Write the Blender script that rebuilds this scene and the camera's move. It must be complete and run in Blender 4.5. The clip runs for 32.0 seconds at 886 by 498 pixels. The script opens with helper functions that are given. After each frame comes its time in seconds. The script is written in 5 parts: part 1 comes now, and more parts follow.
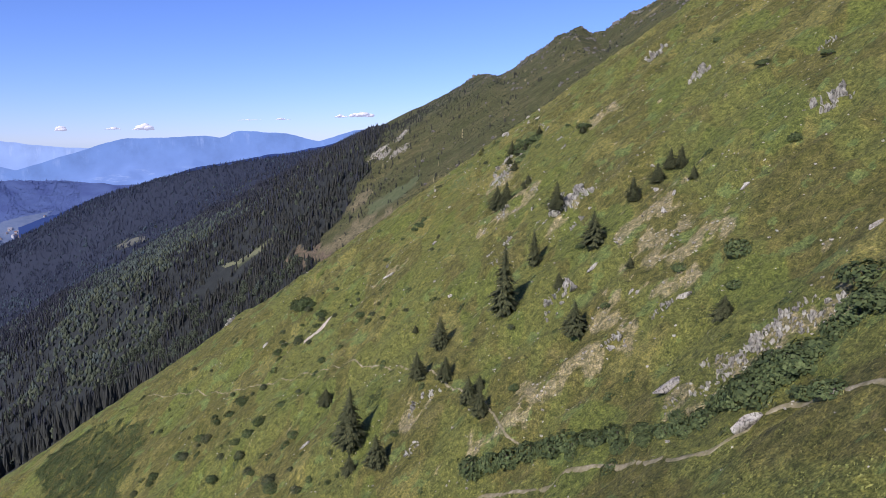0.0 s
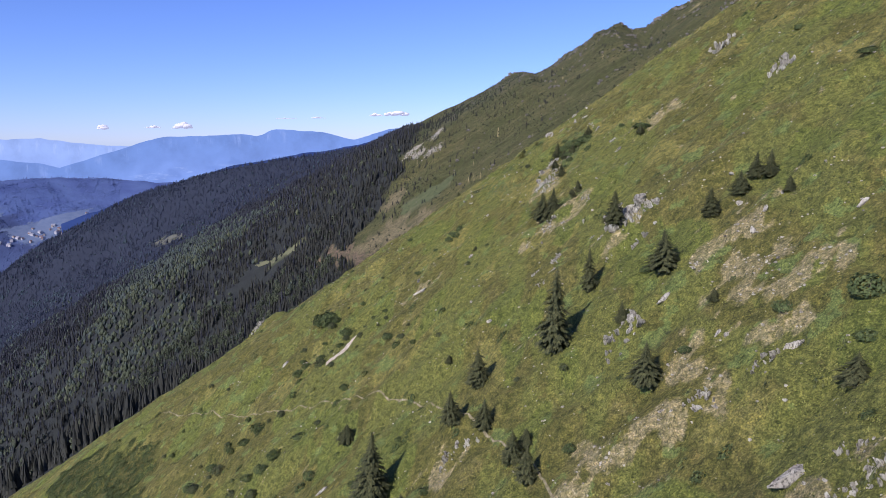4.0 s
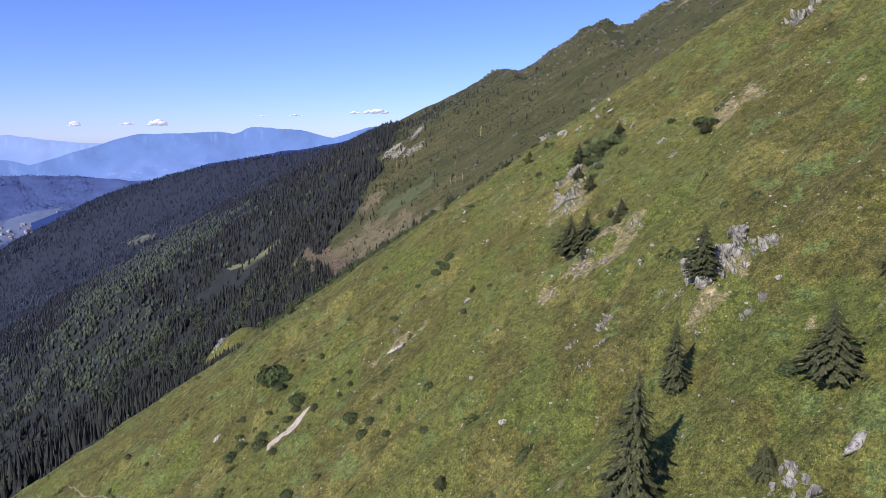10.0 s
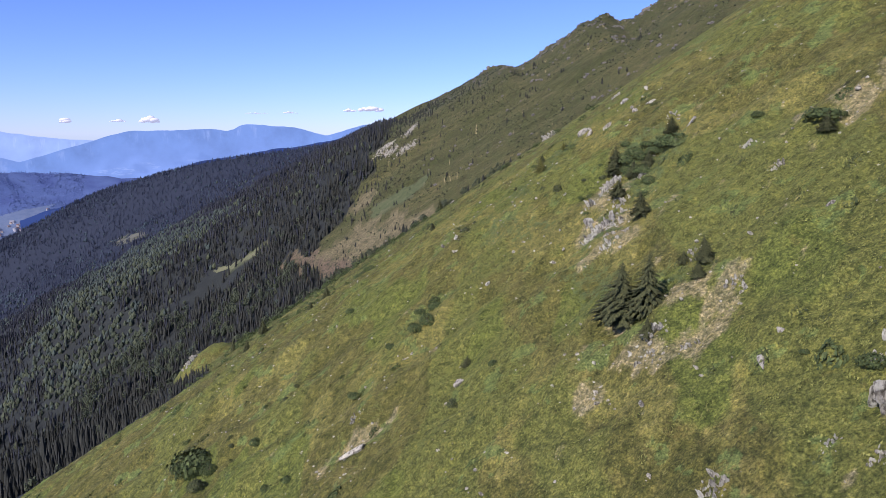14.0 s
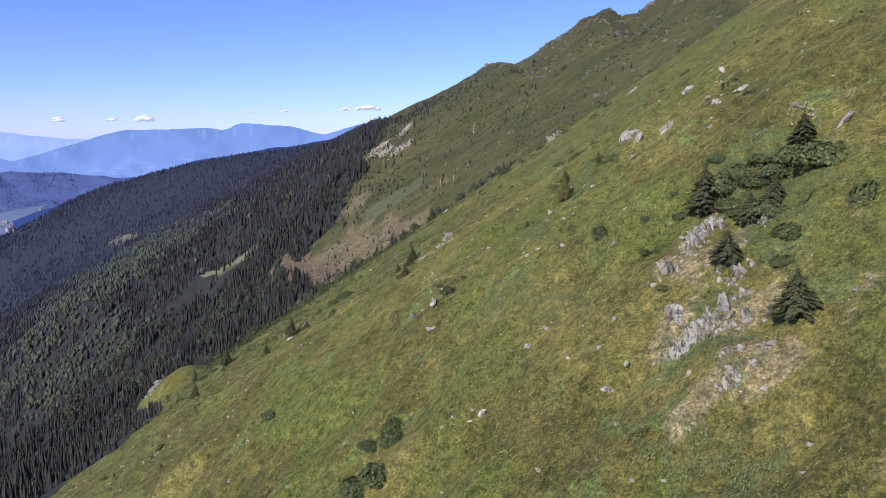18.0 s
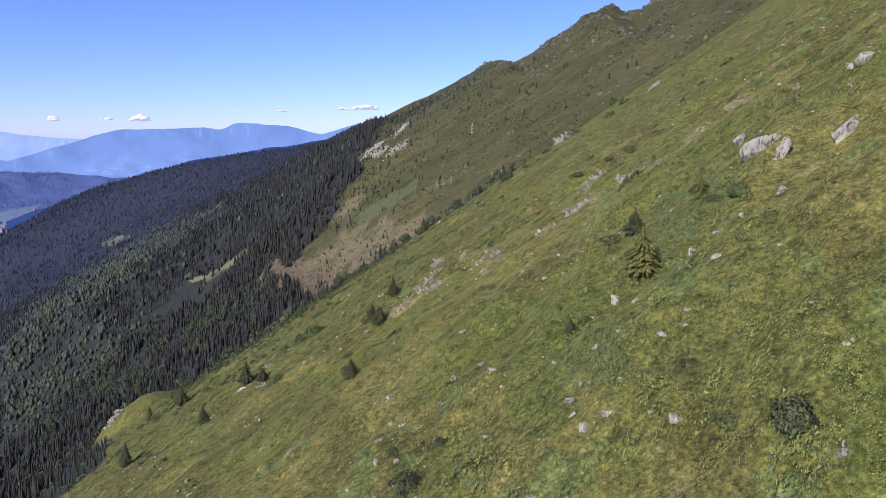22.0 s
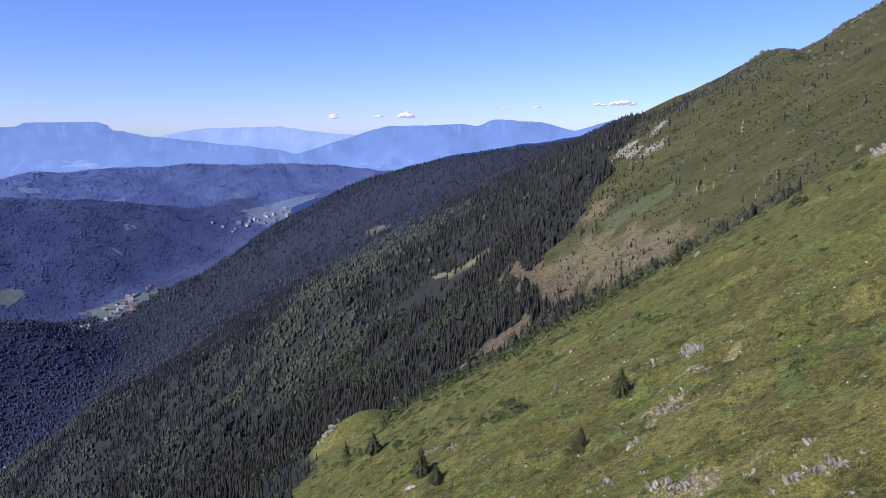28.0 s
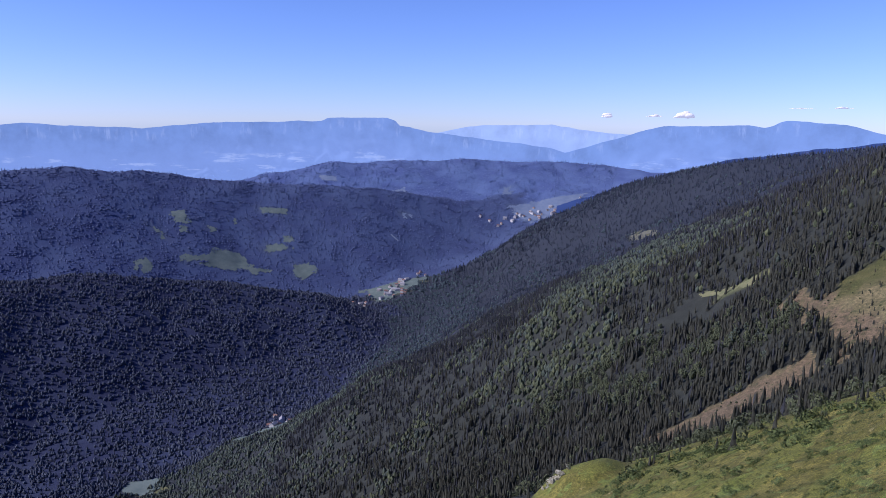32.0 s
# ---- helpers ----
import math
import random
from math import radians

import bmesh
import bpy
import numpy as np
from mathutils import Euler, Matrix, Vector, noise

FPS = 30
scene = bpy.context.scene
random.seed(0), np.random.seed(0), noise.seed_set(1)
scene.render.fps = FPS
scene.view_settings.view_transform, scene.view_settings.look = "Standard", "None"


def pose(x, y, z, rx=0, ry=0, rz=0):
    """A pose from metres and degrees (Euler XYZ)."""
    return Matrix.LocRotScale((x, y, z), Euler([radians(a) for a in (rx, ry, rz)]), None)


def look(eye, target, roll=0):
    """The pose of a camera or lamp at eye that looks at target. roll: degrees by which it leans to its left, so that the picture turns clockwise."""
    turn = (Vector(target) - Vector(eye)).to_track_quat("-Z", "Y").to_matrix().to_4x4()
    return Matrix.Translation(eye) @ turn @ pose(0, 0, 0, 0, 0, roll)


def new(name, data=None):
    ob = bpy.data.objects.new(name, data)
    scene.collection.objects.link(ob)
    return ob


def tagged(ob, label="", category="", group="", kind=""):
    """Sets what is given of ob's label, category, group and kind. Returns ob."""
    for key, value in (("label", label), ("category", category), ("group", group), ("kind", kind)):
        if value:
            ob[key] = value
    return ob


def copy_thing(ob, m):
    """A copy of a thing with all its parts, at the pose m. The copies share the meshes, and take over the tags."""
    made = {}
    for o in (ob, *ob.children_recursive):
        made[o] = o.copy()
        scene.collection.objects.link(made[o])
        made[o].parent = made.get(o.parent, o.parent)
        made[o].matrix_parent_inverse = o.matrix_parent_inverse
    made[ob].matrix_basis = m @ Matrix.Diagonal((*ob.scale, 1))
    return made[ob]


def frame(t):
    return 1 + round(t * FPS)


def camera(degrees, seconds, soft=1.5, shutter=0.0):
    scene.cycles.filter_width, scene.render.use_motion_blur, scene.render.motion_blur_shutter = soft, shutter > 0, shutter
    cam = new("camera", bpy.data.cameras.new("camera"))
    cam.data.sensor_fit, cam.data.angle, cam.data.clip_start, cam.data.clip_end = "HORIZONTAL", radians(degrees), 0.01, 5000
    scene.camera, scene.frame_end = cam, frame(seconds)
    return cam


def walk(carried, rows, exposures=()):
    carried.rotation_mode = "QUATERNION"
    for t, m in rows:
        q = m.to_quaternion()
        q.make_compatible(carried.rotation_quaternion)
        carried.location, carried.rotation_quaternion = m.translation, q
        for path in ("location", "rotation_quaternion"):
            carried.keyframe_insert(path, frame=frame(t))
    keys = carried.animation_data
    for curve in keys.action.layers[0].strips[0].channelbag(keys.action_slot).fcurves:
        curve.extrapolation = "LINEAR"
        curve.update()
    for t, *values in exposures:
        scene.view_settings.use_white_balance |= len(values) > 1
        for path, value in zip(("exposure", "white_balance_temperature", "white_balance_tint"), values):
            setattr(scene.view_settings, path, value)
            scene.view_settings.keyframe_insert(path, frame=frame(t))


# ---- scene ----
# ---- camera: seconds, place, heading to the left of +y, pitch, lean ----
PATH = [
    (0, 0.00, 0.00, 0.00, 0.00, -8.79, -0.73),
    (1, 0.17, 3.10, 0.30, 0.17, -8.83, -0.77),
    (2, 0.13, 6.85, 0.44, 1.13, -8.85, -0.79),
    (3, -0.24, 11.12, 0.48, 1.85, -8.86, -0.76),
    (4, -0.67, 16.12, 0.46, 2.71, -8.86, -0.65),
    (4.5, -0.93, 18.66, 0.36, 2.82, -8.82, -0.64),
    (6.5, -1.74, 30.53, 0.60, 2.47, -8.85, -0.57),
    (7, -2.06, 33.78, 0.60, 2.27, -8.85, -0.53),
    (8, -2.61, 40.38, 0.39, 1.91, -8.87, -0.44),
    (9, -2.92, 47.47, 0.38, 1.67, -8.96, -0.37),
    (10, -3.24, 55.17, 0.41, 1.10, -8.98, -0.37),
    (11, -3.24, 63.40, 0.47, 0.86, -9.06, -0.32),
    (12, -3.05, 72.10, 0.46, 0.81, -9.03, -0.32),
    (13, -2.73, 80.73, 0.47, 0.73, -9.11, -0.23),
    (14, -2.36, 89.38, 0.50, 0.70, -9.14, -0.18),
    (14.5, -2.17, 93.54, 0.54, 0.65, -9.16, -0.15),
    (16.5, -1.20, 111.93, 0.68, 0.59, -9.17, -0.18),
    (17, -0.92, 116.76, 0.79, 0.57, -9.19, -0.18),
    (18, -0.33, 126.20, 1.00, 0.56, -9.22, -0.18),
    (19, 0.19, 135.32, 1.06, 0.56, -9.23, -0.24),
    (20, 0.67, 144.03, 1.08, 0.55, -9.22, -0.22),
    (21, 1.01, 152.43, 1.18, 0.46, -9.25, -0.29),
    (22, 1.25, 160.49, 1.29, 0.44, -9.24, -0.13),
    (23, 1.32, 168.16, 1.52, 0.40, -9.27, -0.13),
    (24, 1.22, 175.90, 1.73, 0.34, -9.25, -0.07),
    (24.5, 1.05, 179.28, 2.07, 0.28, -9.28, -0.13),
    (26.5, 0.97, 190.80, 3.75, 7.62, -9.46, -0.66),
    (27, 0.73, 194.48, 4.06, 12.27, -9.50, -0.60),
    (27.5, 0.46, 198.78, 4.19, 16.55, -9.50, -0.28),
    (28, -0.10, 203.30, 4.25, 20.16, -9.51, -0.12),
    (28.5, -0.88, 207.87, 4.23, 23.21, -9.55, 0.02),
    (29, -2.06, 212.64, 4.36, 26.30, -9.59, 0.13),
    (30, -5.17, 221.51, 4.63, 31.57, -9.67, 0.41),
    (31, -8.31, 229.97, 4.99, 35.85, -9.70, 0.68),
    (32, -12.37, 238.43, 5.54, 41.05, -9.76, 0.88),
]


def aim(x, y, z, yaw, pitch, lean):
    a, b = radians(yaw), radians(pitch)
    way = Vector((-math.sin(a) * math.cos(b), math.cos(a) * math.cos(b), math.sin(b)))
    return look((x, y, z), Vector((x, y, z)) + way * 10, lean)


cam = camera(62.92, 32.0, soft=0.85)


walk(cam, [(t, aim(*p)) for t, *p in PATH], exposures=[(0, 0.08, 6020, 22), (9, 0.10, 6020, 22), (14, 0.18, 6090, 22), (24, 0.20, 6100, 22), (28, 0.15, 6020, 22), (32, 0.14, 6020, 22)])

# ---- light: a clear late-summer afternoon, sun behind and to the left ----
SUN_TURN, SUN_HEIGHT = 38.0, 34.0            # degrees: the way the light travels, right of +y, and the sun's height
world = bpy.data.worlds.new("sky")
scene.world = world
world.use_nodes = True
sky = world.node_tree.nodes.new("ShaderNodeTexSky")
sky.sky_type, sky.sun_disc = "NISHITA", False
sky.sun_elevation, sky.sun_rotation = radians(SUN_HEIGHT), radians(180 + SUN_TURN)
sky.altitude, sky.air_density, sky.dust_density, sky.ozone_density = 1800, 1.0, 0.3, 3.0
tint = world.node_tree.nodes.new("ShaderNodeMix")
tint.data_type, tint.blend_type = "RGBA", "MULTIPLY"
tint.inputs[0].default_value, tint.inputs[7].default_value = 1.0, (0.80, 0.93, 1.42, 1)
world.node_tree.links.new(sky.outputs[0], tint.inputs[6])
world.node_tree.links.new(tint.outputs[2], world.node_tree.nodes["Background"].inputs[0])
world.node_tree.nodes["Background"].inputs[1].default_value = 0.10
sun = new("sun", bpy.data.lights.new("sun", "SUN"))
sun.data.energy, sun.data.angle, sun.data.color = 5.0, radians(0.6), (1.0, 0.94, 0.84)
a, b = radians(SUN_TURN), radians(SUN_HEIGHT)
sun.matrix_world = look((0, 0, 0), (math.sin(a) * math.cos(b), math.cos(a) * math.cos(b), -math.sin(b)))


# ---- materials ----
def material(name, rough=0.9):
    m = bpy.data.materials.new(name)
    m.use_nodes = True
    b = m.node_tree.nodes["Principled BSDF"]
    b.inputs["Roughness"].default_value = rough
    b.inputs["Specular IOR Level"].default_value = 0.25
    return m, m.node_tree.nodes, m.node_tree.links, b


def noise_node(m, size, detail=4, rough=0.6, vector=None, stretch=None):
    nodes, links = m.node_tree.nodes, m.node_tree.links
    n = nodes.new("ShaderNodeTexNoise")
    n.inputs["Scale"].default_value, n.inputs["Detail"].default_value, n.inputs["Roughness"].default_value = 1 / size, detail, rough
    if vector is None:
        vector = nodes.new("ShaderNodeNewGeometry").outputs["Position"]
    if stretch:
        v = nodes.new("ShaderNodeMapping")
        v.inputs["Scale"].default_value = stretch
        links.new(vector, v.inputs["Vector"])
        vector = v.outputs[0]
    links.new(vector, n.inputs["Vector"])
    return n.outputs["Fac"]


def ramp_node(m, fac, stops):
    r = m.node_tree.nodes.new("ShaderNodeValToRGB")
    e = r.color_ramp.elements
    while len(e) < len(stops):
        e.new(0.5)
    for k, (p, c) in zip(e, stops):
        k.position, k.color = p, (*c, 1) if len(c) == 3 else c
    m.node_tree.links.new(fac, r.inputs[0])
    return r.outputs[0]


def blend_node(m, fac, a, b, mode="MIX"):
    n = m.node_tree.nodes.new("ShaderNodeMix")
    n.data_type, n.blend_type = "RGBA", mode
    for socket, value in ((n.inputs[0], fac), (n.inputs[6], a), (n.inputs[7], b)):
        if isinstance(value, bpy.types.NodeSocket):
            m.node_tree.links.new(value, socket)
        else:
            socket.default_value = value if not isinstance(value, tuple) else (*value, 1)
    return n.outputs[2]


def attribute_node(m, name):
    n = m.node_tree.nodes.new("ShaderNodeAttribute")
    n.attribute_name = name
    return n.outputs["Fac"]


def bump_node(m, height, b, far, strength=0.5):
    n = m.node_tree.nodes.new("ShaderNodeBump")
    n.inputs["Distance"].default_value, n.inputs["Strength"].default_value = far, strength
    m.node_tree.links.new(height, n.inputs["Height"])
    m.node_tree.links.new(n.outputs[0], b.inputs["Normal"])


def ramped(m, size, stops, **k):
    return ramp_node(m, noise_node(m, size, **k), stops)


def edge_node(m, zone, size):
    """A zone's share with a broken edge."""
    n = m.node_tree.nodes.new("ShaderNodeMath")
    n.operation = "ADD"
    m.node_tree.links.new(attribute_node(m, zone), n.inputs[0])
    m.node_tree.links.new(noise_node(m, size, 6, 0.75), n.inputs[1])
    half = m.node_tree.nodes.new("ShaderNodeMath")
    half.operation = "MULTIPLY"
    m.node_tree.links.new(n.outputs[0], half.inputs[0])
    half.inputs[1].default_value = 0.5
    return ramp_node(m, half.outputs[0], [(0.42, (0, 0, 0)), (0.56, (1, 1, 1))])


# ground: alpine grass, bilberry heath, bare earth, rubble, woodland floor, meadow
mat_ground, nodes, links, bsdf = material("alpine_ground", 0.95)
grass = ramped(mat_ground, 3.0, [(0.28, (0.055, 0.058, 0.016)), (0.46, (0.086, 0.085, 0.023)), (0.60, (0.117, 0.107, 0.035)), (0.74, (0.163, 0.141, 0.065))], detail=8, rough=0.75)
tufts = ramped(mat_ground, 0.16, [(0.37, (0.42, 0.45, 0.39)), (0.50, (1.03, 1.03, 0.97)), (0.63, (1.80, 1.74, 1.52))], detail=6, rough=0.8)
clumps = ramped(mat_ground, 0.8, [(0.35, (0.46, 0.51, 0.45)), (0.50, (1.03, 1.03, 1.02)), (0.65, (1.55, 1.46, 1.30))], detail=6, rough=0.75)
heath = ramped(mat_ground, 0.7, [(0.30, (0.069, 0.078, 0.021)), (0.50, (0.107, 0.114, 0.030)), (0.70, (0.151, 0.150, 0.048))], detail=7, rough=0.8)
herb = ramped(mat_ground, 0.9, [(0.30, (0.067, 0.083, 0.019)), (0.55, (0.104, 0.120, 0.029)), (0.75, (0.143, 0.151, 0.044))], detail=7, rough=0.75)
straw = ramped(mat_ground, 0.9, [(0.30, (0.106, 0.104, 0.029)), (0.52, (0.150, 0.140, 0.042)), (0.72, (0.199, 0.176, 0.073))], detail=7, rough=0.75)
russet = ramped(mat_ground, 2.6, [(0.60, (0, 0, 0)), (0.74, (1, 1, 1))], detail=7, rough=0.75)
earth = ramped(mat_ground, 0.6, [(0.30, (0.095, 0.088, 0.038)), (0.44, (0.170, 0.148, 0.078)), (0.56, (0.270, 0.225, 0.140)), (0.66, (0.46, 0.40, 0.30))], detail=9, rough=0.8)
wood_floor = ramped(mat_ground, 14.0, [(0.3, (0.020, 0.023, 0.021)), (0.6, (0.027, 0.031, 0.027)), (0.8, (0.045, 0.048, 0.037))], detail=6)
cut = ramped(mat_ground, 8.0, [(0.36, (0.050, 0.056, 0.026)), (0.46, (0.095, 0.072, 0.046)), (0.56, (0.130, 0.098, 0.064)), (0.68, (0.070, 0.072, 0.034))], detail=8, rough=0.75)
meadow = ramped(mat_ground, 18.0, [(0.3, (0.072, 0.092, 0.042)), (0.55, (0.115, 0.121, 0.062)), (0.8, (0.170, 0.157, 0.100))], detail=6)
clay = ramped(mat_ground, 14.0, [(0.32, (0.039, 0.050, 0.022)), (0.44, (0.098, 0.088, 0.044)), (0.56, (0.148, 0.124, 0.068)), (0.70, (0.082, 0.086, 0.038))], detail=8, rough=0.72)
juniper = ramped(mat_ground, 4.5, [(0.585, (0, 0, 0)), (0.61, (1, 1, 1))], detail=7, rough=0.6)
col = blend_node(mat_ground, edge_node(mat_ground, "straw", 2.0), grass, straw)
col = blend_node(mat_ground, edge_node(mat_ground, "heath", 2.2), col, heath)
col = blend_node(mat_ground, edge_node(mat_ground, "herb", 2.2), col, herb)
col = blend_node(mat_ground, blend_node(mat_ground, 0.38, (0, 0, 0), russet), col, (0.20, 0.122, 0.056))
col = blend_node(mat_ground, blend_node(mat_ground, 0.75, (0, 0, 0), juniper), col, (0.115, 0.152, 0.050))
upland = ramped(mat_ground, 11.0, [(0.30, (0.016, 0.020, 0.013)), (0.42, (0.034, 0.037, 0.021)), (0.54, (0.057, 0.055, 0.031)), (0.64, (0.085, 0.078, 0.049)), (0.74, (0.180, 0.171, 0.142))], detail=10, rough=0.8, stretch=(0.327, 1.111, 0.350))
gullies = ramped(mat_ground, 60.0, [(0.36, (0.62, 0.72, 0.60)), (0.52, (1.0, 1.0, 1.0)), (0.68, (1.35, 1.25, 1.1))], detail=5, stretch=(0.35, 1.2, 0.35))
upland = blend_node(mat_ground, 1.0, upland, gullies, "MULTIPLY")
col = blend_node(mat_ground, blend_node(mat_ground, 0.8, (0, 0, 0), attribute_node(mat_ground, "upland")), col, upland)
col = blend_node(mat_ground, blend_node(mat_ground, 0.8, (0, 0, 0), edge_node(mat_ground, "bare", 0.6)), col, earth)
col = blend_node(mat_ground, 1.0, col, tufts, "MULTIPLY")
col = blend_node(mat_ground, 1.0, col, clumps, "MULTIPLY")
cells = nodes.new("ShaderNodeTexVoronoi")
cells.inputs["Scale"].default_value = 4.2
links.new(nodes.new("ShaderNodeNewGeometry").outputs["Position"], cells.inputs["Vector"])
# shade between turf cushions painted in: cell middles lighter, edges darker
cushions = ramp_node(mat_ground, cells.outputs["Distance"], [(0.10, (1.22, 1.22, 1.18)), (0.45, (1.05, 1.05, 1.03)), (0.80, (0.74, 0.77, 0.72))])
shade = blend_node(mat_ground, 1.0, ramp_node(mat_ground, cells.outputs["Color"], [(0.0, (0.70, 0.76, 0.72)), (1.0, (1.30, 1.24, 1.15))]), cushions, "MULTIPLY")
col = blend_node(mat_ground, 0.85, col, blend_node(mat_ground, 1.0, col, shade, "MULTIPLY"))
mottle = ramped(mat_ground, 2.4, [(0.36, (0.40, 0.46, 0.40)), (0.50, (1.0, 1.0, 1.0)), (0.64, (1.6, 1.5, 1.4))], detail=7, rough=0.8)
clay, cut = blend_node(mat_ground, 1.0, clay, mottle, "MULTIPLY"), blend_node(mat_ground, 1.0, cut, mottle, "MULTIPLY")
for zone, paint in (("woodland", wood_floor), ("clay", clay), ("cut", cut), ("meadow", meadow)):
    col = blend_node(mat_ground, attribute_node(mat_ground, zone), col, paint)
# haze painted in: the forest floor turns bluer with distance
col = blend_node(mat_ground, attribute_node(mat_ground, "wood_haze"), col, (0.023, 0.029, 0.044))
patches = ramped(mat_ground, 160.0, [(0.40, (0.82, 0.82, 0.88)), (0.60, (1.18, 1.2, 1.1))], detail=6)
# ground of the hills across: haze is put into the colours as blue
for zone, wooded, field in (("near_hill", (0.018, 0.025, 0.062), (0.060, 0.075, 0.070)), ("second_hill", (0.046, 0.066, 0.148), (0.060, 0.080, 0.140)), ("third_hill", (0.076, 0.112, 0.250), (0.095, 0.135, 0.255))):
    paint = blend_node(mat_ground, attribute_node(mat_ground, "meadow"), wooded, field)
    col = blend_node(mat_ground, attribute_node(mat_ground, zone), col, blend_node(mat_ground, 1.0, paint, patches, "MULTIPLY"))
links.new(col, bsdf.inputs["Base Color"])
bump_node(mat_ground, noise_node(mat_ground, 0.7, 8, 0.78), bsdf, 0.5, 0.65)


def leafy(name, dark, mid, light, rough=0.85):
    """Foliage whose every clump differs a little."""
    m, nodes, links, b = material(name, rough)
    g = nodes.new("ShaderNodeNewGeometry")
    c = ramp_node(m, g.outputs["Random Per Island"], [(0.0, dark), (0.55, mid), (1.0, light)])
    c = blend_node(m, 0.6, c, blend_node(m, 1.0, c, ramped(m, 0.35, [(0.3, (0.5, 0.5, 0.5)), (0.7, (1.4, 1.4, 1.3))]), "MULTIPLY"))
    links.new(c, b.inputs["Base Color"])
    return m


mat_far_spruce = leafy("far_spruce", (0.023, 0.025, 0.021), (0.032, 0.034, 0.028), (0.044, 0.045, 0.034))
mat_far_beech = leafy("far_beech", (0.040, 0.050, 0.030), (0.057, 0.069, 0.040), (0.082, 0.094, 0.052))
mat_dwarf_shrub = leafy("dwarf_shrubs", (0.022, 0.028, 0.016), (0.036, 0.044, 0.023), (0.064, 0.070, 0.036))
# flank trees farther off, with haze painted in as blue, in two steps
mat_hazed_spruce = leafy("hazed_spruce", (0.025, 0.028, 0.037), (0.032, 0.035, 0.044), (0.041, 0.044, 0.052))
mat_hazed_beech = leafy("hazed_broadleaf", (0.040, 0.053, 0.045), (0.053, 0.069, 0.057), (0.072, 0.090, 0.070))
mat_hazier_spruce = leafy("hazier_spruce", (0.024, 0.032, 0.052), (0.030, 0.039, 0.062), (0.038, 0.048, 0.072))
mat_hazier_beech = leafy("hazier_broadleaf", (0.038, 0.056, 0.070), (0.048, 0.070, 0.083), (0.060, 0.086, 0.097))
# the woods across the valley, bluer hill by hill for painted haze
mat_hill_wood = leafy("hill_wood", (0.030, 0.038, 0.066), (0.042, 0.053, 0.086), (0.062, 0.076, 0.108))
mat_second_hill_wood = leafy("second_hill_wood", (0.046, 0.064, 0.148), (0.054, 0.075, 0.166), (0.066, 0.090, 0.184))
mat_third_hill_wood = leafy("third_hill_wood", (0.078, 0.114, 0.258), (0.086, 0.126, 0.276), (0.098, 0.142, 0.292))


# ---- the lie of the land ----
# along the flank: y, x and z of the reference line, fall to its left, lower fall, rise to its right
STATIONS = np.array([
    (-1500, 0, -120, .80, .60, .70), (-200, 0, -60, .88, .60, .85), (0, 0, -34, .93, .60, .90), (30, 0, -33, .93, .60, .90),
    (70, 0, -41, .88, .60, .85), (110, 0, -30.5, .85, .60, .80), (150, 0, -22, .77, .60, .75),
    (190, 0, -12.8, .69, .60, .72), (212, 0, -12.5, .67, .60, .70), (240, 0, -18, .64, .60, .66), (290, 0, -24.5, .64, .60, .66),
    (420, 0, -30, .68, .60, .68), (480, 0, -38, .64, .60, .66), (570, 0, -72, .66, .60, .66),
    (700, 100, -50, .66, .60, .60), (850, 250, 66, .66, .60, .50), (1000, 400, 222, .66, .60, .30),
    (1141, 226, 158, .62, .56, -.40), (1388, 78, 101, .60, .55, -.50), (1800, -56, 48, .50, .52, -.50),
    (2095, -147, 0, .47, .52, -.50), (2476, -347, -34, .44, .52, -.50), (2736, -596, -68, .46, .52, -.50),
    (2841, -962, -112, .48, .52, -.50), (3082, -1179, -178, .50, .52, -.50), (3286, -1470, -225, .52, .54, -.50),
    (3900, -2000, -560, .45, .50, -.40), (5200, -2600, -640, .40, .40, -.30)], float)


def along(col, y):
    """A station column at y, rounded between its stations."""
    w = 4 + 0.035 * np.abs(y)
    k = STATIONS[:, 0]
    return (np.interp(y - w, k, STATIONS[:, col]) + 2 * np.interp(y, k, STATIONS[:, col]) + np.interp(y + w, k, STATIONS[:, col])) / 4


def soft_max(a, b, r):
    return 0.5 * (a + b + np.sqrt((a - b) ** 2 + r * r))


def waves(x, y, size, seed, octaves=3):
    """Smooth, seeded relief between about -1 and 1."""
    rng, total, amp = np.random.RandomState(seed), 0.0 * x, 1.0
    for _ in range(octaves):
        for _ in range(4):
            a, p = rng.uniform(0, 2 * np.pi), rng.uniform(0, 2 * np.pi, 2)
            u, v = x * np.cos(a) + y * np.sin(a), y * np.cos(a) - x * np.sin(a)
            total = total + amp * 0.32 * np.sin(u * 6.283 / size + p[0] + 1.3 * np.sin(v * 3.9 / size + p[1]))
        size, amp = size * 0.47, amp * 0.5
    return total


# the hills across the valley: crest from end to end as x, y, z, then the fall of their sides
HILLS = [
    ([(-3900, 100, -540), (-2983, 658, -530), (-2883, 1111, -580), (-2753, 1458, -595), (-2558, 1825, -650), (-2325, 2070, -700), (-2116, 2161, -775), (-1967, 2173, -860)], .44),
    ([(-4800, 700, -240), (-3827, 1441, -240), (-3732, 1709, -232), (-3537, 2130, -272), (-3318, 2491, -318), (-2942, 2962, -348), (-2685, 3281, -405), (-2544, 3463, -476), (-2393, 3699, -580)], .66),
    ([(-4500, 2300, -420), (-3854, 2581, -385), (-3673, 2855, -306), (-3549, 3101, -250), (-3259, 3498, -220), (-2859, 3852, -212), (-2426, 4154, -215), (-1963, 4294, -250), (-1300, 4600, -300)], .46),
]


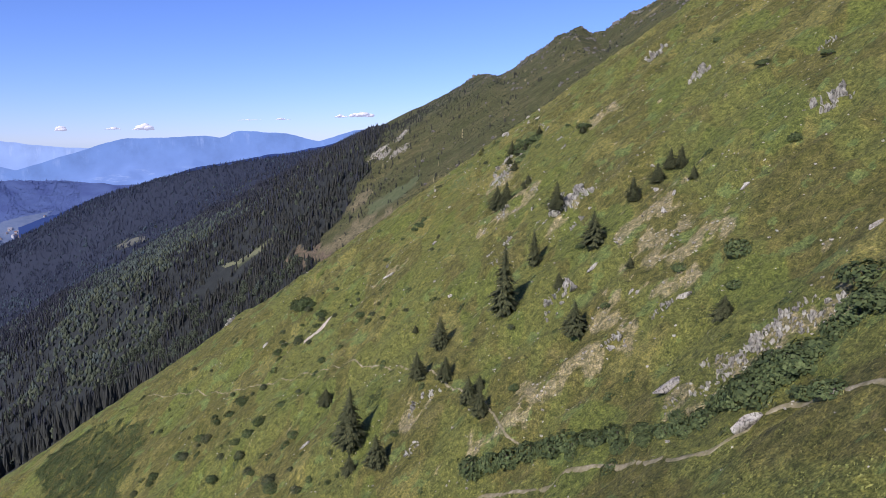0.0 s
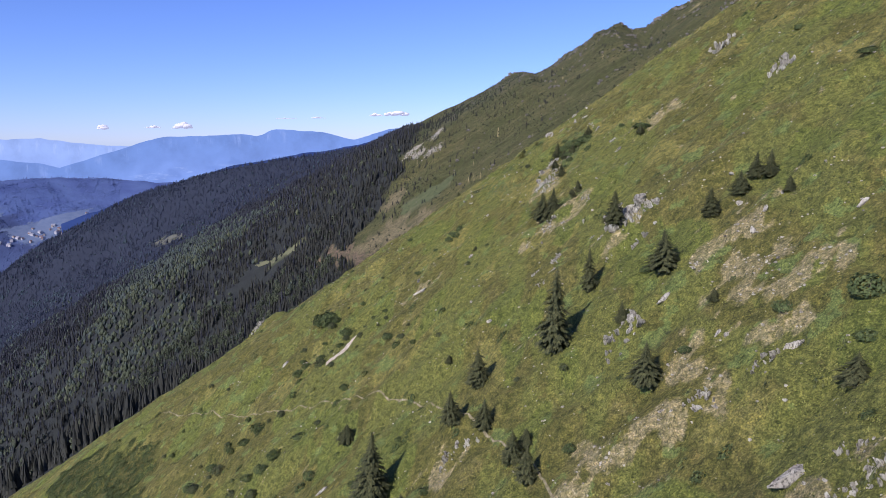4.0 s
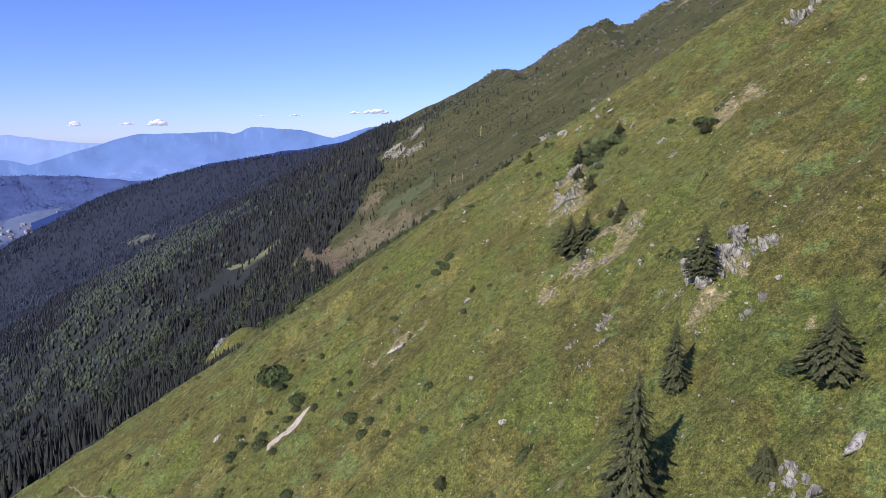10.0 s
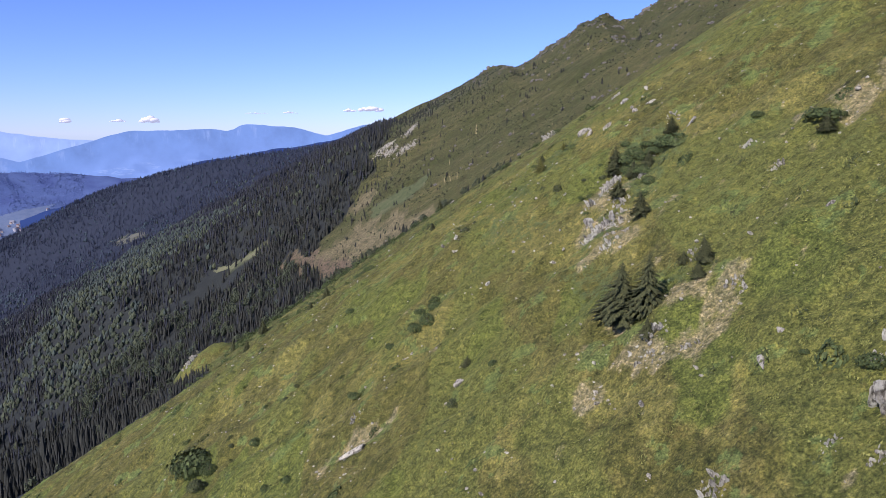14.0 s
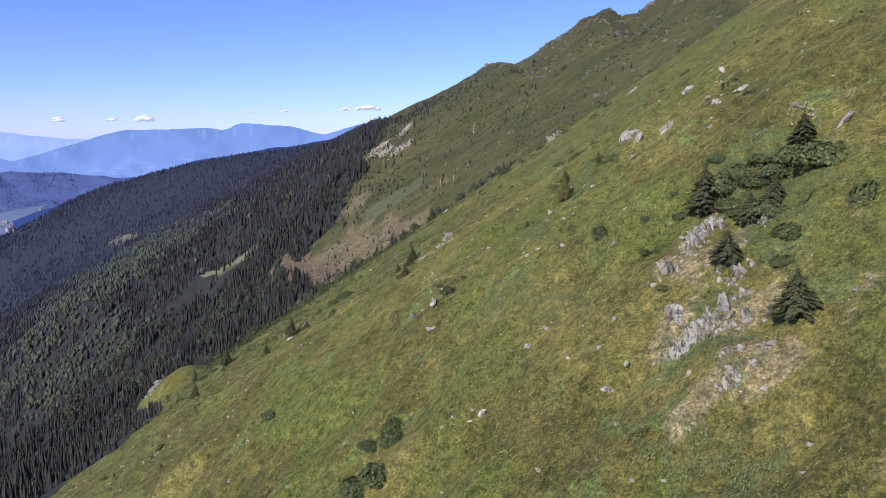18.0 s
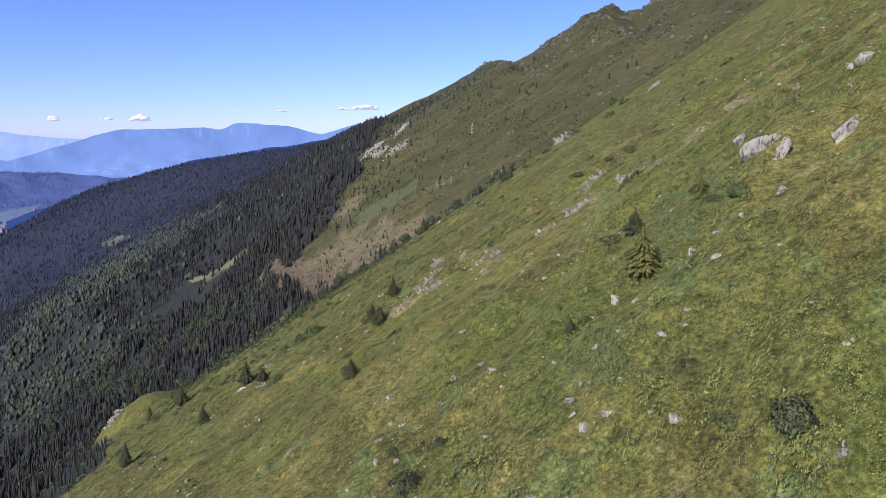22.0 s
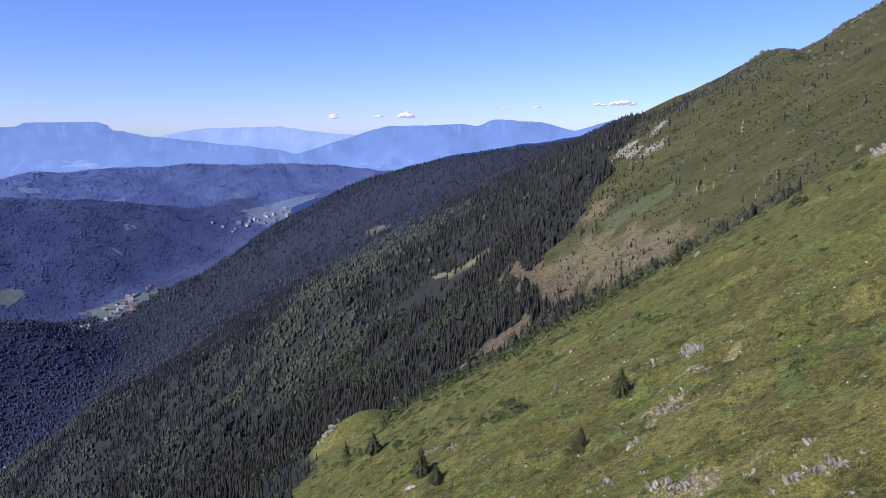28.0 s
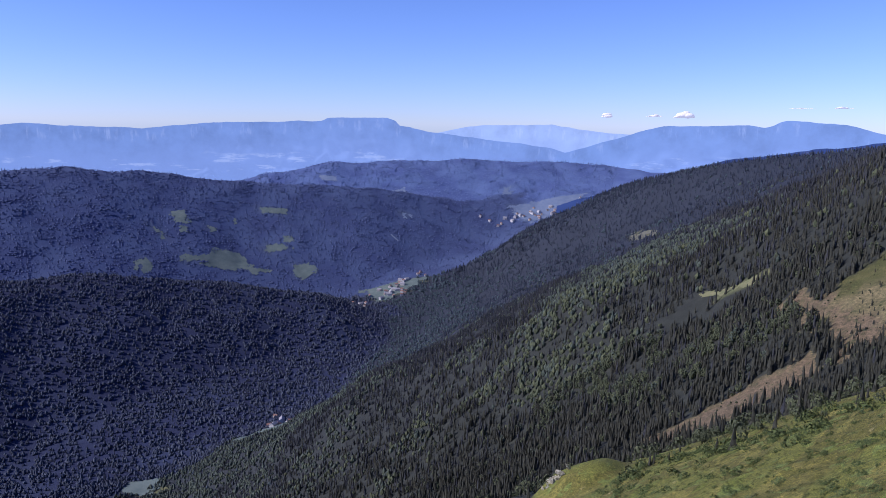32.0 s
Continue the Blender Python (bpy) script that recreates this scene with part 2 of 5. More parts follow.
def ridge(x, y, crest, fall):
    best = np.full(np.shape(x), -4000.0)
    for (x0, y0, z0), (x1, y1, z1) in zip(crest, crest[1:]):
        dx, dy = x1 - x0, y1 - y0
        s = np.clip(((x - x0) * dx + (y - y0) * dy) / (dx * dx + dy * dy), 0, 1)
        d = np.hypot(x - x0 - s * dx, y - y0 - s * dy)
        best = np.maximum(best, z0 + s * (z1 - z0) - fall * (np.sqrt(d * d + 60.0**2) - 60.0))
    return best


# how the crest steps between its flat knolls: x, metres added
CREST_STEPS = ((-160, -97, -43, 20, 79, 95, 140, 182, 198, 229, 255, 294, 340), (-4, -19, -12, -3, -3, -15, -11, 2, -1, -25, -14, -8, 0))


def land(x, y):
    """Height of the bare ground."""
    x, y = np.asarray(x, float), np.asarray(y, float)
    xr, zr, left, low, right = (along(n, y) for n in (1, 2, 3, 4, 5))
    d = xr - x
    gentle = 40 + 0.02 * np.abs(y)
    down = soft_max(d, 0 * d, gentle)            # how far left of the line
    up = soft_max(-d, 0 * d, gentle)             # how far right of it
    bend = soft_max(down - 220, 0 * d, 120)
    z = zr - left * (down - gentle / 2) + (left - low) * (bend - 24) + right * (up - gentle / 2)
    z = np.minimum(z, 900 - 0.5 * np.abs(x))
    far = np.clip((np.hypot(x, y - 150) - 250) / 900, 0, 1)
    z = z + far * (13 * waves(x, y, 420, 3) + 5 * waves(x, y, 110, 4)) * np.clip((d - 60) / 500, 0.15, 1)
    crest = np.exp(-((d / 55) ** 2)) * np.clip((y - 900) / 120, 0, 1) * np.clip((2300 - y) / 300, 0, 1)
    z = z + crest * (5.5 * waves(x, y, 95, 6, 4) + 2) + 16 * np.exp(-(((x - 226) ** 2 + (y - 1141) ** 2) / 24.0**2) ** 2) + 13 * np.exp(-(((x - 78) ** 2 + (y - 1388) ** 2) / 34.0**2) ** 2)
    z = z + 8.5 * np.exp(-(((x + 130) / 14) ** 2 + ((y - 446) / 16) ** 2) ** 2)
    z = z + np.clip((y - 980) / 60, 0, 1) * np.clip((1520 - y) / 60, 0, 1) * np.exp(-((np.clip(np.abs(d) - 150, 0, None) / 60) ** 2)) * np.interp(x, CREST_STEPS[0], CREST_STEPS[1])
    z = z - 85 * np.exp(-(((x + 1700) / 420) ** 2) - ((y - 1650) / 380) ** 2)
    floor = np.interp(y, (-2000, 800, 1250, 1900, 2150, 2420, 2650, 3700, 4800), (-930, -905, -865, -850, -830, -780, -720, -590, -560)) + 6 * waves(x, y, 400, 8)
    z = soft_max(z, floor, 60)
    for n, (crest, fall) in enumerate(HILLS):
        z = soft_max(z, ridge(x, y, crest, fall) + 9 * waves(x, y, 420, 11 + n), 25)
    return z


def ground(x, y):
    """Height of the ground with its hummocks, ribs and hollows."""
    x, y = np.asarray(x, float), np.asarray(y, float)
    near = np.clip(1.25 - np.hypot(x, y - 170) / 420, 0, 1)
    rib = waves(x * 0.25 + y, y * 1.0 + 0.15 * x, 34, 21, 2)
    return land(x, y) + near * (0.9 * rib + 0.55 * waves(x, y, 9, 22, 3) + 0.16 * waves(x, y, 2.6, 23, 2))


# patches of bare rubble: x, y, half-length down the slope, half-width
RUBBLE = [(29, 54, 5, 3.5), (26, 56, 4, 4), (21, 59, 3.5, 3.5), (15, 78, 4, 4), (9, 80, 4, 4), (-5, 97, 3, 4), (-12, 156, 5, 3), (4, 80, 2, 3),
          (26, 80, 3, 3), (19, 78, 3, 3), (20, 119, 4, 3), (13, 138, 5, 3), (30, 84, 5, 4), (28, 98, 6, 5), (20, 84, 3, 4), (27, 90, 5, 5)]
RUBBLE += [(16, 140, 3, 3), (16.5, 142.5, 2, 2), (11.5, 145, 2, 2), (17, 232, 5, 5), (22, 228, 5, 5)]
RUBBLE += [(16, 142, 4, 4), (11, 140, 4, 3), (13, 159, 5, 3), (33, 154, 6, 4), (14, 166, 4, 3), (14, 162, 3, 3), (15, 171, 3, 3), (-1, 247, 5, 3),
           (19, 235, 4, 3), (19, 224, 4, 3), (28, 232, 5, 3), (11, 236, 4, 3), (15, 238, 4, 3), (6, 234, 3, 4), (-3, 275, 6, 3), (-4, 247, 4, 3), (0, 290, 6, 3)]


def bare_at(x, y):
    """Share of bare earth and rubble, 0 to 1."""
    most = 0.0 * x
    for cx, cy, rx, ry in RUBBLE:
        most = np.maximum(most, np.exp(-(((x - cx) / rx) ** 2 + ((y - cy) / ry) ** 2)))
    far = np.clip((y - 420) / 300, 0, 1)
    return np.clip((most + 0.60 * waves(x, y * 0.7, 4.2, 41, 4) - 0.55) * 2.2 + far * (1.5 * waves(x * 0.6, y, 46, 42, 4) - 0.75), 0, 1)


def heath_at(x, y):
    return np.clip(1.7 * waves(x, y * 0.5, 26, 61, 4) + 0.35 - 0.45 * np.clip((y - 130) / 40, 0, 1) * np.clip((330 - y) / 60, 0, 1) + 0.5 * np.clip((y - 450) / 150, 0, 1), 0, 1)


# lush green hollows: x, y, half-length down the slope, half-width
HOLLOWS = [(8, 176, 3, 5), (-9, 188, 6, 8), (15, 121, 5, 7), (15.5, 147, 2, 3), (9.5, 153, 3, 5)]


def herb_at(x, y):
    lush = np.max([np.exp(-((((x - cx) / rx) ** 2 + ((y - cy) / ry) ** 2) ** 2)) for cx, cy, rx, ry in HOLLOWS], axis=0)
    return np.clip(1.1 * lush + 2.4 * waves(x, y * 0.5, 18, 63, 3) - 0.75 - 0.3 * np.clip((y - 130) / 40, 0, 1), 0, 1)


def straw_at(x, y):
    return np.clip(1.5 * waves(x, y * 0.45, 15, 65, 4) - 0.34 + 0.85 * np.exp(-(((x - 8) / 17) ** 2)) * np.clip((y - 128) / 30, 0, 1) * np.clip((330 - y) / 60, 0, 1), 0, 1)


# ---- things and parts ----
def mesh_object(name, verts, faces, mat, parent=None, label="", smooth=False):
    """One mesh object from arrays of corners and of triangles or quads."""
    me = bpy.data.meshes.new(name)
    verts, faces = np.asarray(verts, np.float32), np.asarray(faces, np.int32)
    me.vertices.add(len(verts))
    me.vertices.foreach_set("co", verts.ravel())
    k = faces.shape[1]
    me.loops.add(faces.size)
    me.loops.foreach_set("vertex_index", faces.ravel())
    me.polygons.add(len(faces))
    me.polygons.foreach_set("loop_start", np.arange(0, faces.size, k, dtype=np.int32))
    me.polygons.foreach_set("use_smooth", np.full(len(faces), smooth))
    me.update(calc_edges=True)
    me.materials.append(mat)
    ob = new(name, me)
    if parent is not None:
        ob.parent = parent
    if label:
        ob["label"] = label
    return ob


# ---- ground: one sheet to the horizon ----
def spread(lo, hi, step, least, most, growth):
    """Grid lines that lie close between lo and hi and open out beyond."""
    mid = list(np.arange(lo, hi, step))
    out, s, v = [], step, hi
    while v < most:
        out.append(v)
        s *= growth
        v += s
    back, s, v = [], step, lo
    while v > least:
        s *= growth
        v -= s
        back.append(v)
    return np.array(back[::-1] + mid + out + [most])


gx = spread(-58, 62, 1.0, -4900, 1500, 1.0185)
gy = spread(28, 300, 1.0, -1400, 4900, 1.0165)
X, Y = np.meshgrid(gx, gy)
Z = ground(X, Y)


def inside(x, y, ring):
    """Whether points lie within a ring of x, y corners."""
    hit = np.zeros(np.shape(x), bool)
    for (x0, y0), (x1, y1) in zip(ring, ring[1:] + ring[:1]):
        hit ^= ((y0 > y) != (y1 > y)) & (x < (x1 - x0) * (y - y0) / (y1 - y0 + 1e-9) + x0)
    return hit


# upper edge of the closed forest, as x at y, and the clearings in it
TREELINE = [(225, -110), (256, -76), (310, -84), (340, -92), (380, -108), (447, -144), (492, -170), (502, -120), (540, -70), (600, -60), (760, -75), (860, -112), (925, -180), (985, -148), (1060, -112), (1140, -100), (1400, -110), (1800, -190), (2095, -170), (2300, -40), (5000, 100)]
MEADOW = [(-331, 1057), (-317, 1062), (-284, 1047), (-252, 1044), (-246, 1034), (-272, 1035), (-304, 1047), (-322, 1048)]
GLADE = [(-106, 965), (-84, 972), (-51, 977), (-30, 975), (-37, 962), (-54, 951), (-82, 949)]
HEATH_GLADE = [(-139, 1008), (-114, 1020), (-93, 1015), (-107, 983), (-122, 990)]
CLEARING = [(-1201, 2632), (-1047, 2446), (-977, 2360), (-1035, 2370), (-1098, 2432)]
FIELDS = [[(-2947, 1941), (-2996, 2060), (-2935, 2141), (-2854, 2146), (-2857, 2072), (-2915, 1992)], [(-3028, 1886), (-2972, 2023), (-2950, 2009), (-3005, 1873)],
          [(-3073, 1703), (-3083, 1766), (-3001, 1754), (-3005, 1693)], [(-2755, 2297), (-2711, 2380), (-2655, 2368), (-2662, 2274)], [(-2910, 2267), (-2871, 2337), (-2821, 2349), (-2872, 2254)],
          [(-2868, 2110), (-2790, 2203), (-2800, 2124)], [(-3124, 2388), (-3035, 2497), (-3010, 2470), (-3094, 2366)], [(-3282, 1992), (-3263, 2047), (-3177, 2016), (-3195, 1968)],
          [(-3405, 3004), (-3307, 3073), (-3278, 3048), (-3354, 2984)], [(-2990, 3210), (-2960, 3300), (-2860, 3160), (-2900, 3100)], [(-2484, 3566), (-2515, 3700), (-2440, 3620)]]
FIELDS += [[(-2434, 2452), (-2345, 2583), (-2278, 2705), (-2235, 2639), (-2243, 2481), (-2275, 2391)], [(-2379, 3507), (-2276, 3688), (-2110, 3860), (-2060, 3780), (-2139, 3597), (-2180, 3440)],
           [(-1548, 1196), (-1600, 1330), (-1514, 1365), (-1380, 1266), (-1451, 1221)], [(-1700, 985), (-1640, 1040), (-1580, 1000), (-1650, 950)]]
frng = random.Random(31)
for _ in range(9):                           # small hay meadows on the second hill
    u, v, a, b = frng.uniform(-3250, -2550), frng.uniform(1850, 3000), frng.uniform(18, 45), frng.uniform(10, 22)
    FIELDS.append([(u - a, v), (u - 0.3 * a, v + b), (u + a, v + 0.6 * b), (u + 0.6 * a, v - b)])
SCREE_STREAKS = [((-107, 1091), (-84, 1097)), ((-72, 1057), (-49, 1065)), ((-64, 1098), (-54, 1120)), ((-92, 1077), (-76, 1074))]
BARE = [(-176, 935), (-137, 946), (-103, 951), (-86, 944), (-45, 906), (-32, 903), (-4, 886), (-10, 868), (-27, 858), (-55, 856), (-76, 850), (-109, 884), (-150, 915)]

CUTS = [[(-272, 792), (-242, 820), (-202, 846), (-181, 854), (-161, 866), (-139, 841), (-165, 819), (-180, 794), (-205, 775)],
        [(-212, 971), (-179, 965), (-160, 930), (-119, 888), (-103, 853), (-128, 850), (-172, 915)]]


def cut_at(x, y):
    """1 where the wood was felled and brown soil lies open."""
    wob = 9 * waves(x, y, 40, 33)
    return np.max([inside(x + wob, y + wob, ring) for ring in CUTS], axis=0)


def zones(x, y, z):
    wob = 12 * waves(x, y, 60, 31)
    xt = np.interp(y, [p[0] for p in TREELINE], [p[1] for p in TREELINE])
    open_hill = np.zeros(np.shape(x), bool)
    for ring in FIELDS:
        open_hill |= inside(x + 1.5 * wob, y + wob, ring)
    green = inside(x + 0.3 * wob, y + 0.5 * wob, MEADOW) | inside(x + 0.3 * wob, y + 0.3 * wob, GLADE) | inside(x + wob, y + wob, CLEARING) | open_hill
    clay = inside(x + 0.6 * wob, y + 0.6 * wob, BARE)
    clay |= cut_at(x, y) | inside(x + 0.3 * wob, y + 0.3 * wob, HEATH_GLADE)
    wood = (x + wob * np.clip((y - 300) / 400, 0.2, 1) < xt) & (y > 225) & ~green & ~clay | (x < -330) & ~green
    return wood, green, clay


# the valley's stream: y, x
STREAM = ((0, 600, 937, 1064, 1129, 1402, 1636, 1866, 2136, 2308, 2566), (-1900, -1750, -1656, -1624, -1560, -1564, -1673, -1795, -1929, -2104, -2255))


def hill_at(x, y):
    """0 on this side of the valley, else 1, 2 or 3 for the hills across it."""
    tops = np.array([ridge(x, y, crest, fall) for crest, fall in HILLS])
    far_side = np.max(tops, axis=0) > land(x, y) - 60
    near_side = (y < 2330) & (x < np.interp(y, *STREAM))
    crest = np.array(HILLS[1][0])
    behind = np.interp(x, np.r_[crest[:, 0], -2300], np.r_[crest[:, 1], 3430])
    kind = np.where((np.argmax(tops, axis=0) == 2) & (y > behind), 2, np.minimum(np.argmax(tops, axis=0), 1))
    return np.where(near_side & ~(far_side & (np.argmax(tops, axis=0) == 1)), 1, np.where(far_side & ((y >= 2330) | near_side), 1 + kind, 0))


wood, green, clay = zones(X, Y, Z)
n_x, n_y = len(gx), len(gy)
idx = np.arange(n_x * n_y).reshape(n_y, n_x)
quads = np.stack([idx[:-1, :-1], idx[:-1, 1:], idx[1:, 1:], idx[1:, :-1]], -1).reshape(-1, 4)
ground_sheet = mesh_object("ground", np.stack([X, Y, Z], -1).reshape(-1, 3), quads, mat_ground, smooth=True)
tagged(ground_sheet, "steep alpine mountainside of grass and heath above a wooded valley", "ground", kind="structure")
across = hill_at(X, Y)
for zone, values in (("bare", bare_at(X, Y)), ("heath", heath_at(X, Y)), ("herb", herb_at(X, Y)), ("straw", straw_at(X, Y)), ("woodland", wood), ("wood_haze", wood * np.clip((np.hypot(X, Y - 190) - 1000) / 1200, 0, 1)), ("clay", clay), ("meadow", green), ("cut", cut_at(X, Y)), ("near_hill", across == 1), ("second_hill", across == 2), ("third_hill", across == 3), ("upland", np.clip((Y - 440) / 200, 0, 1))):
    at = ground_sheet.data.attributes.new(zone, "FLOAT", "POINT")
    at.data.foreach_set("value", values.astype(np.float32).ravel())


def field(name, ring, mat, label, category, step, lift=0.5, ragged=0.3):
    """A patch of open ground with a clear edge, draped over the land."""
    ring = np.array(ring, float)
    u, v = np.meshgrid(np.arange(ring[:, 0].min() - 2 * step, ring[:, 0].max() + 2 * step, step), np.arange(ring[:, 1].min() - 2 * step, ring[:, 1].max() + 2 * step, step))
    wob = ragged * step * 6 * waves(u, v, step * 9, 37)
    mid = lambda a: 0.25 * (a[:-1, :-1] + a[1:, :-1] + a[1:, 1:] + a[:-1, 1:])
    keep = inside(mid(u + wob), mid(v + wob), [tuple(p) for p in ring]).ravel()
    q = np.arange(u.size).reshape(u.shape)
    quads = np.stack([q[:-1, :-1], q[:-1, 1:], q[1:, 1:], q[1:, :-1]], -1).reshape(-1, 4)[keep]
    if not len(quads):
        return None
    used, faces = np.unique(quads, return_inverse=True)
    x, y = u.ravel()[used], v.ravel()[used]
    z = sheet_height(x, y) + lift
    return tagged(mesh_object(name, np.stack([x, y, z], -1), faces.reshape(-1, 4), mat, smooth=True), label, category, kind="structure")


def sheet_height(x, y):
    """Height of the ground sheet itself, between its own corners."""
    i, j = np.clip(np.searchsorted(gx, x) - 1, 0, len(gx) - 2), np.clip(np.searchsorted(gy, y) - 1, 0, len(gy) - 2)
    a, b = (x - gx[i]) / (gx[i + 1] - gx[i]), (y - gy[j]) / (gy[j + 1] - gy[j])
    return (Z[j, i] * (1 - a) + Z[j, i + 1] * a) * (1 - b) + (Z[j + 1, i] * (1 - a) + Z[j + 1, i + 1] * a) * b


def turf(name, low, high, size):
    m, nodes, links, b = material(name, 0.95)
    links.new(ramped(m, size, [(0.34, low), (0.66, high)], detail=7, rough=0.7), b.inputs["Base Color"])
    return m


mat_meadow = turf("mown_meadow", (0.105, 0.118, 0.058), (0.165, 0.160, 0.088), 6.0)
# fields across the valley: haze painted in as blue, more on the far ones
mat_hazed_hay = turf("hazed_hay_field", (0.078, 0.110, 0.108), (0.120, 0.152, 0.140), 30.0)
mat_hazier_hay = turf("hazier_hay_field", (0.105, 0.145, 0.230), (0.150, 0.190, 0.265), 40.0)
field("meadow_strip", MEADOW, mat_meadow, "narrow pale green meadow strip in the forest", "meadow", 3.0, ragged=0.15)
field("meadow_glade", GLADE, turf("green_glade", (0.060, 0.076, 0.032), (0.096, 0.108, 0.048), 5.0), "green glade beside the felled slope", "meadow", 3.0)
field("meadow_clearing", CLEARING, turf("far_clearing", (0.085, 0.092, 0.070), (0.140, 0.136, 0.105), 25.0), "pale clearing in the forest", "meadow", 9.0)
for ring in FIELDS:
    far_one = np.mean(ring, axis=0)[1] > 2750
    field("hay_meadow", ring, mat_hazier_hay if far_one else mat_hazed_hay, "pale green hay meadow among the wooded hills", "meadow", 9.0, 1.5)


# ---- forest: far too many trees to count ----
def scatter(n, x0, x1, y0, y1, rng):
    return rng.uniform(x0, x1, n), rng.uniform(y0, y1, n)


def cone_tree(sides, tiers):
    """A unit spruce, 1 high: stacked ragged cones."""
    v, f = [], []
    for k in range(tiers):
        lo, hi, r = k * 0.72 / tiers, min(1.0, 0.42 + (k + 1) * 0.6 / tiers) if k < tiers - 1 else 1.0, 0.5 * (1 - 0.62 * k / max(tiers, 1))
        base = len(v)
        for s in range(sides):
            a = 2 * math.pi * (s + 0.5 * k) / sides
            rr = r * (1.0 if s % 2 else 0.72)
            v.append((rr * math.cos(a), rr * math.sin(a), lo + (0.0 if s % 2 else 0.05)))
        v.append((0, 0, hi))
        f += [(base + s, base + (s + 1) % sides, base + sides) for s in range(sides)]
    return np.array(v), np.array(f)


def broad_crown(seed):
    """A unit broadleaf tree, 1 high: clumps of leaves round a lumpy crown."""
    rng = np.random.RandomState(700 + seed)
    v, f = [], []
    for _ in range(26):
        d = rng.normal(0, 1, 3)
        d /= np.linalg.norm(d)
        c = d * rng.uniform(0.28, 0.48) * (0.95, 0.95, 1.0) + (0, 0, 0.54)
        base, size = len(v), rng.uniform(0.10, 0.20)
        up = d + (0, 0, 0.7)
        u = np.cross(up, rng.normal(0, 1, 3))
        u /= np.linalg.norm(u)
        w = np.cross(u, up / np.linalg.norm(up))
        for a in (0.0, 1.5, 3.1, 4.7):
            v.append(c + size * rng.uniform(0.8, 1.2) * (u * math.cos(a) + w * math.sin(a)))
        v.append(c + 0.55 * size * up)
        f += [(base, base + 1, base + 4), (base + 1, base + 2, base + 4), (base + 2, base + 3, base + 4), (base + 3, base, base + 4)]
    return np.array(v), np.array(f)


def dome_tree(seed):
    """A broadleaf crown for the distance: an uneven five-sided dome."""
    rng = np.random.RandomState(900 + seed)
    v = [(r * math.cos(a + t) * rng.uniform(0.8, 1.2), r * math.sin(a + t) * rng.uniform(0.8, 1.2), z) for r, z, t in ((0.40, 0.0, 0.0), (0.50, 0.45, 0.6)) for a in np.arange(5) * 2 * math.pi / 5]
    v.append((rng.normal(0, 0.08), rng.normal(0, 0.08), 1.0))
    f = []
    for s in range(5):
        n = (s + 1) % 5
        f += [(s, n, 5 + s), (n, 5 + n, 5 + s), (5 + s, 5 + n, 10)]
    return np.array(v), np.array(f)


def grove(name, shapes, x, y, height, width, mat, label, rng, sink=0.04):
    """Many trees joined into one mesh of stuff."""
    z = ground(x, y)
    vs, fs, base = [], [], 0
    pick = rng.randint(0, len(shapes), len(x))
    for n, (sv, sf) in enumerate(shapes):
        k = np.where(pick == n)[0]
        if not len(k):
            continue
        a = rng.uniform(0, 2 * np.pi, len(k))
        c, s, w, h = np.cos(a)[:, None], np.sin(a)[:, None], width[k][:, None], height[k][:, None]
        lean = rng.normal(0, 0.03, (len(k), 2))
        px = (sv[:, 0] * c - sv[:, 1] * s) * w + x[k][:, None] + lean[:, :1] * sv[:, 2] * h
        py = (sv[:, 0] * s + sv[:, 1] * c) * w + y[k][:, None] + lean[:, 1:] * sv[:, 2] * h
        pz = (sv[:, 2] - sink) * h + z[k][:, None]
        vs.append(np.stack([px, py, pz], -1).reshape(-1, 3))
        fs.append((sf[None] + (base + np.arange(len(k)) * len(sv))[:, None, None]).reshape(-1, 3))
        base += len(k) * len(sv)
    ob = mesh_object(name, np.concatenate(vs), np.concatenate(fs), mat)
    return tagged(ob, label, "forest", kind="stuff")


rng = np.random.RandomState(7)
spruce_near = [cone_tree(6, 4), cone_tree(7, 4), cone_tree(7, 3)]
spruce_far = [cone_tree(5, 2)]
spruce_tiny = [cone_tree(5, 1), cone_tree(4, 1)]
round_tiny = [(v * (2.0, 2.0, 0.5), f) for v, f in spruce_tiny]
beech = [broad_crown(k) for k in range(4)]
dome = [dome_tree(k) for k in range(3)]


def planted(n, x0, x1, y0, y1, near, far):
    """Places in the wood whose distance from the flight lies between near and far."""
    x, y = scatter(n, x0, x1, y0, y1, rng)
    d = np.hypot(x, y - 190)
    turn = np.degrees(np.arctan2(-x, y - 190))
    keep = (d > near) & (d < far) & (turn > -12) & (turn < 84) & (x < along(1, y) + 50)
    x, y = x[keep], y[keep]
    keep = zones(x, y, 0)[0] & ~inside(x + 50, y + 44, CLEARING)
    for k in (8, 16, 24, 32):                # young growth only below the meadow strip
        keep &= ~inside(x + 1.1 * k, y + k, MEADOW)
    return x[keep], y[keep]


LEAFY_BAND = [(-373, 1359), (-668, 1789), (-1024, 2190), (-811, 1578), (-661, 1223), (-629, 1101), (-612, 1026), (-451, 960), (-344, 932), (-245, 893), (-258, 920), (-322, 958), (-383, 1006), (-495, 1069), (-521, 1126), (-433, 1119), (-437, 1176), (-410, 1262)]
LEAFY_FOOT = [(-1500, 1900), (-1900, 2700), (-2400, 2700), (-2000, 2050), (-1750, 1650), (-1480, 1300), (-1620, 1150), (-1760, 1000), (-1500, 950), (-1343, 1049), (-1176, 1120), (-1092, 1174), (-1325, 1470)]


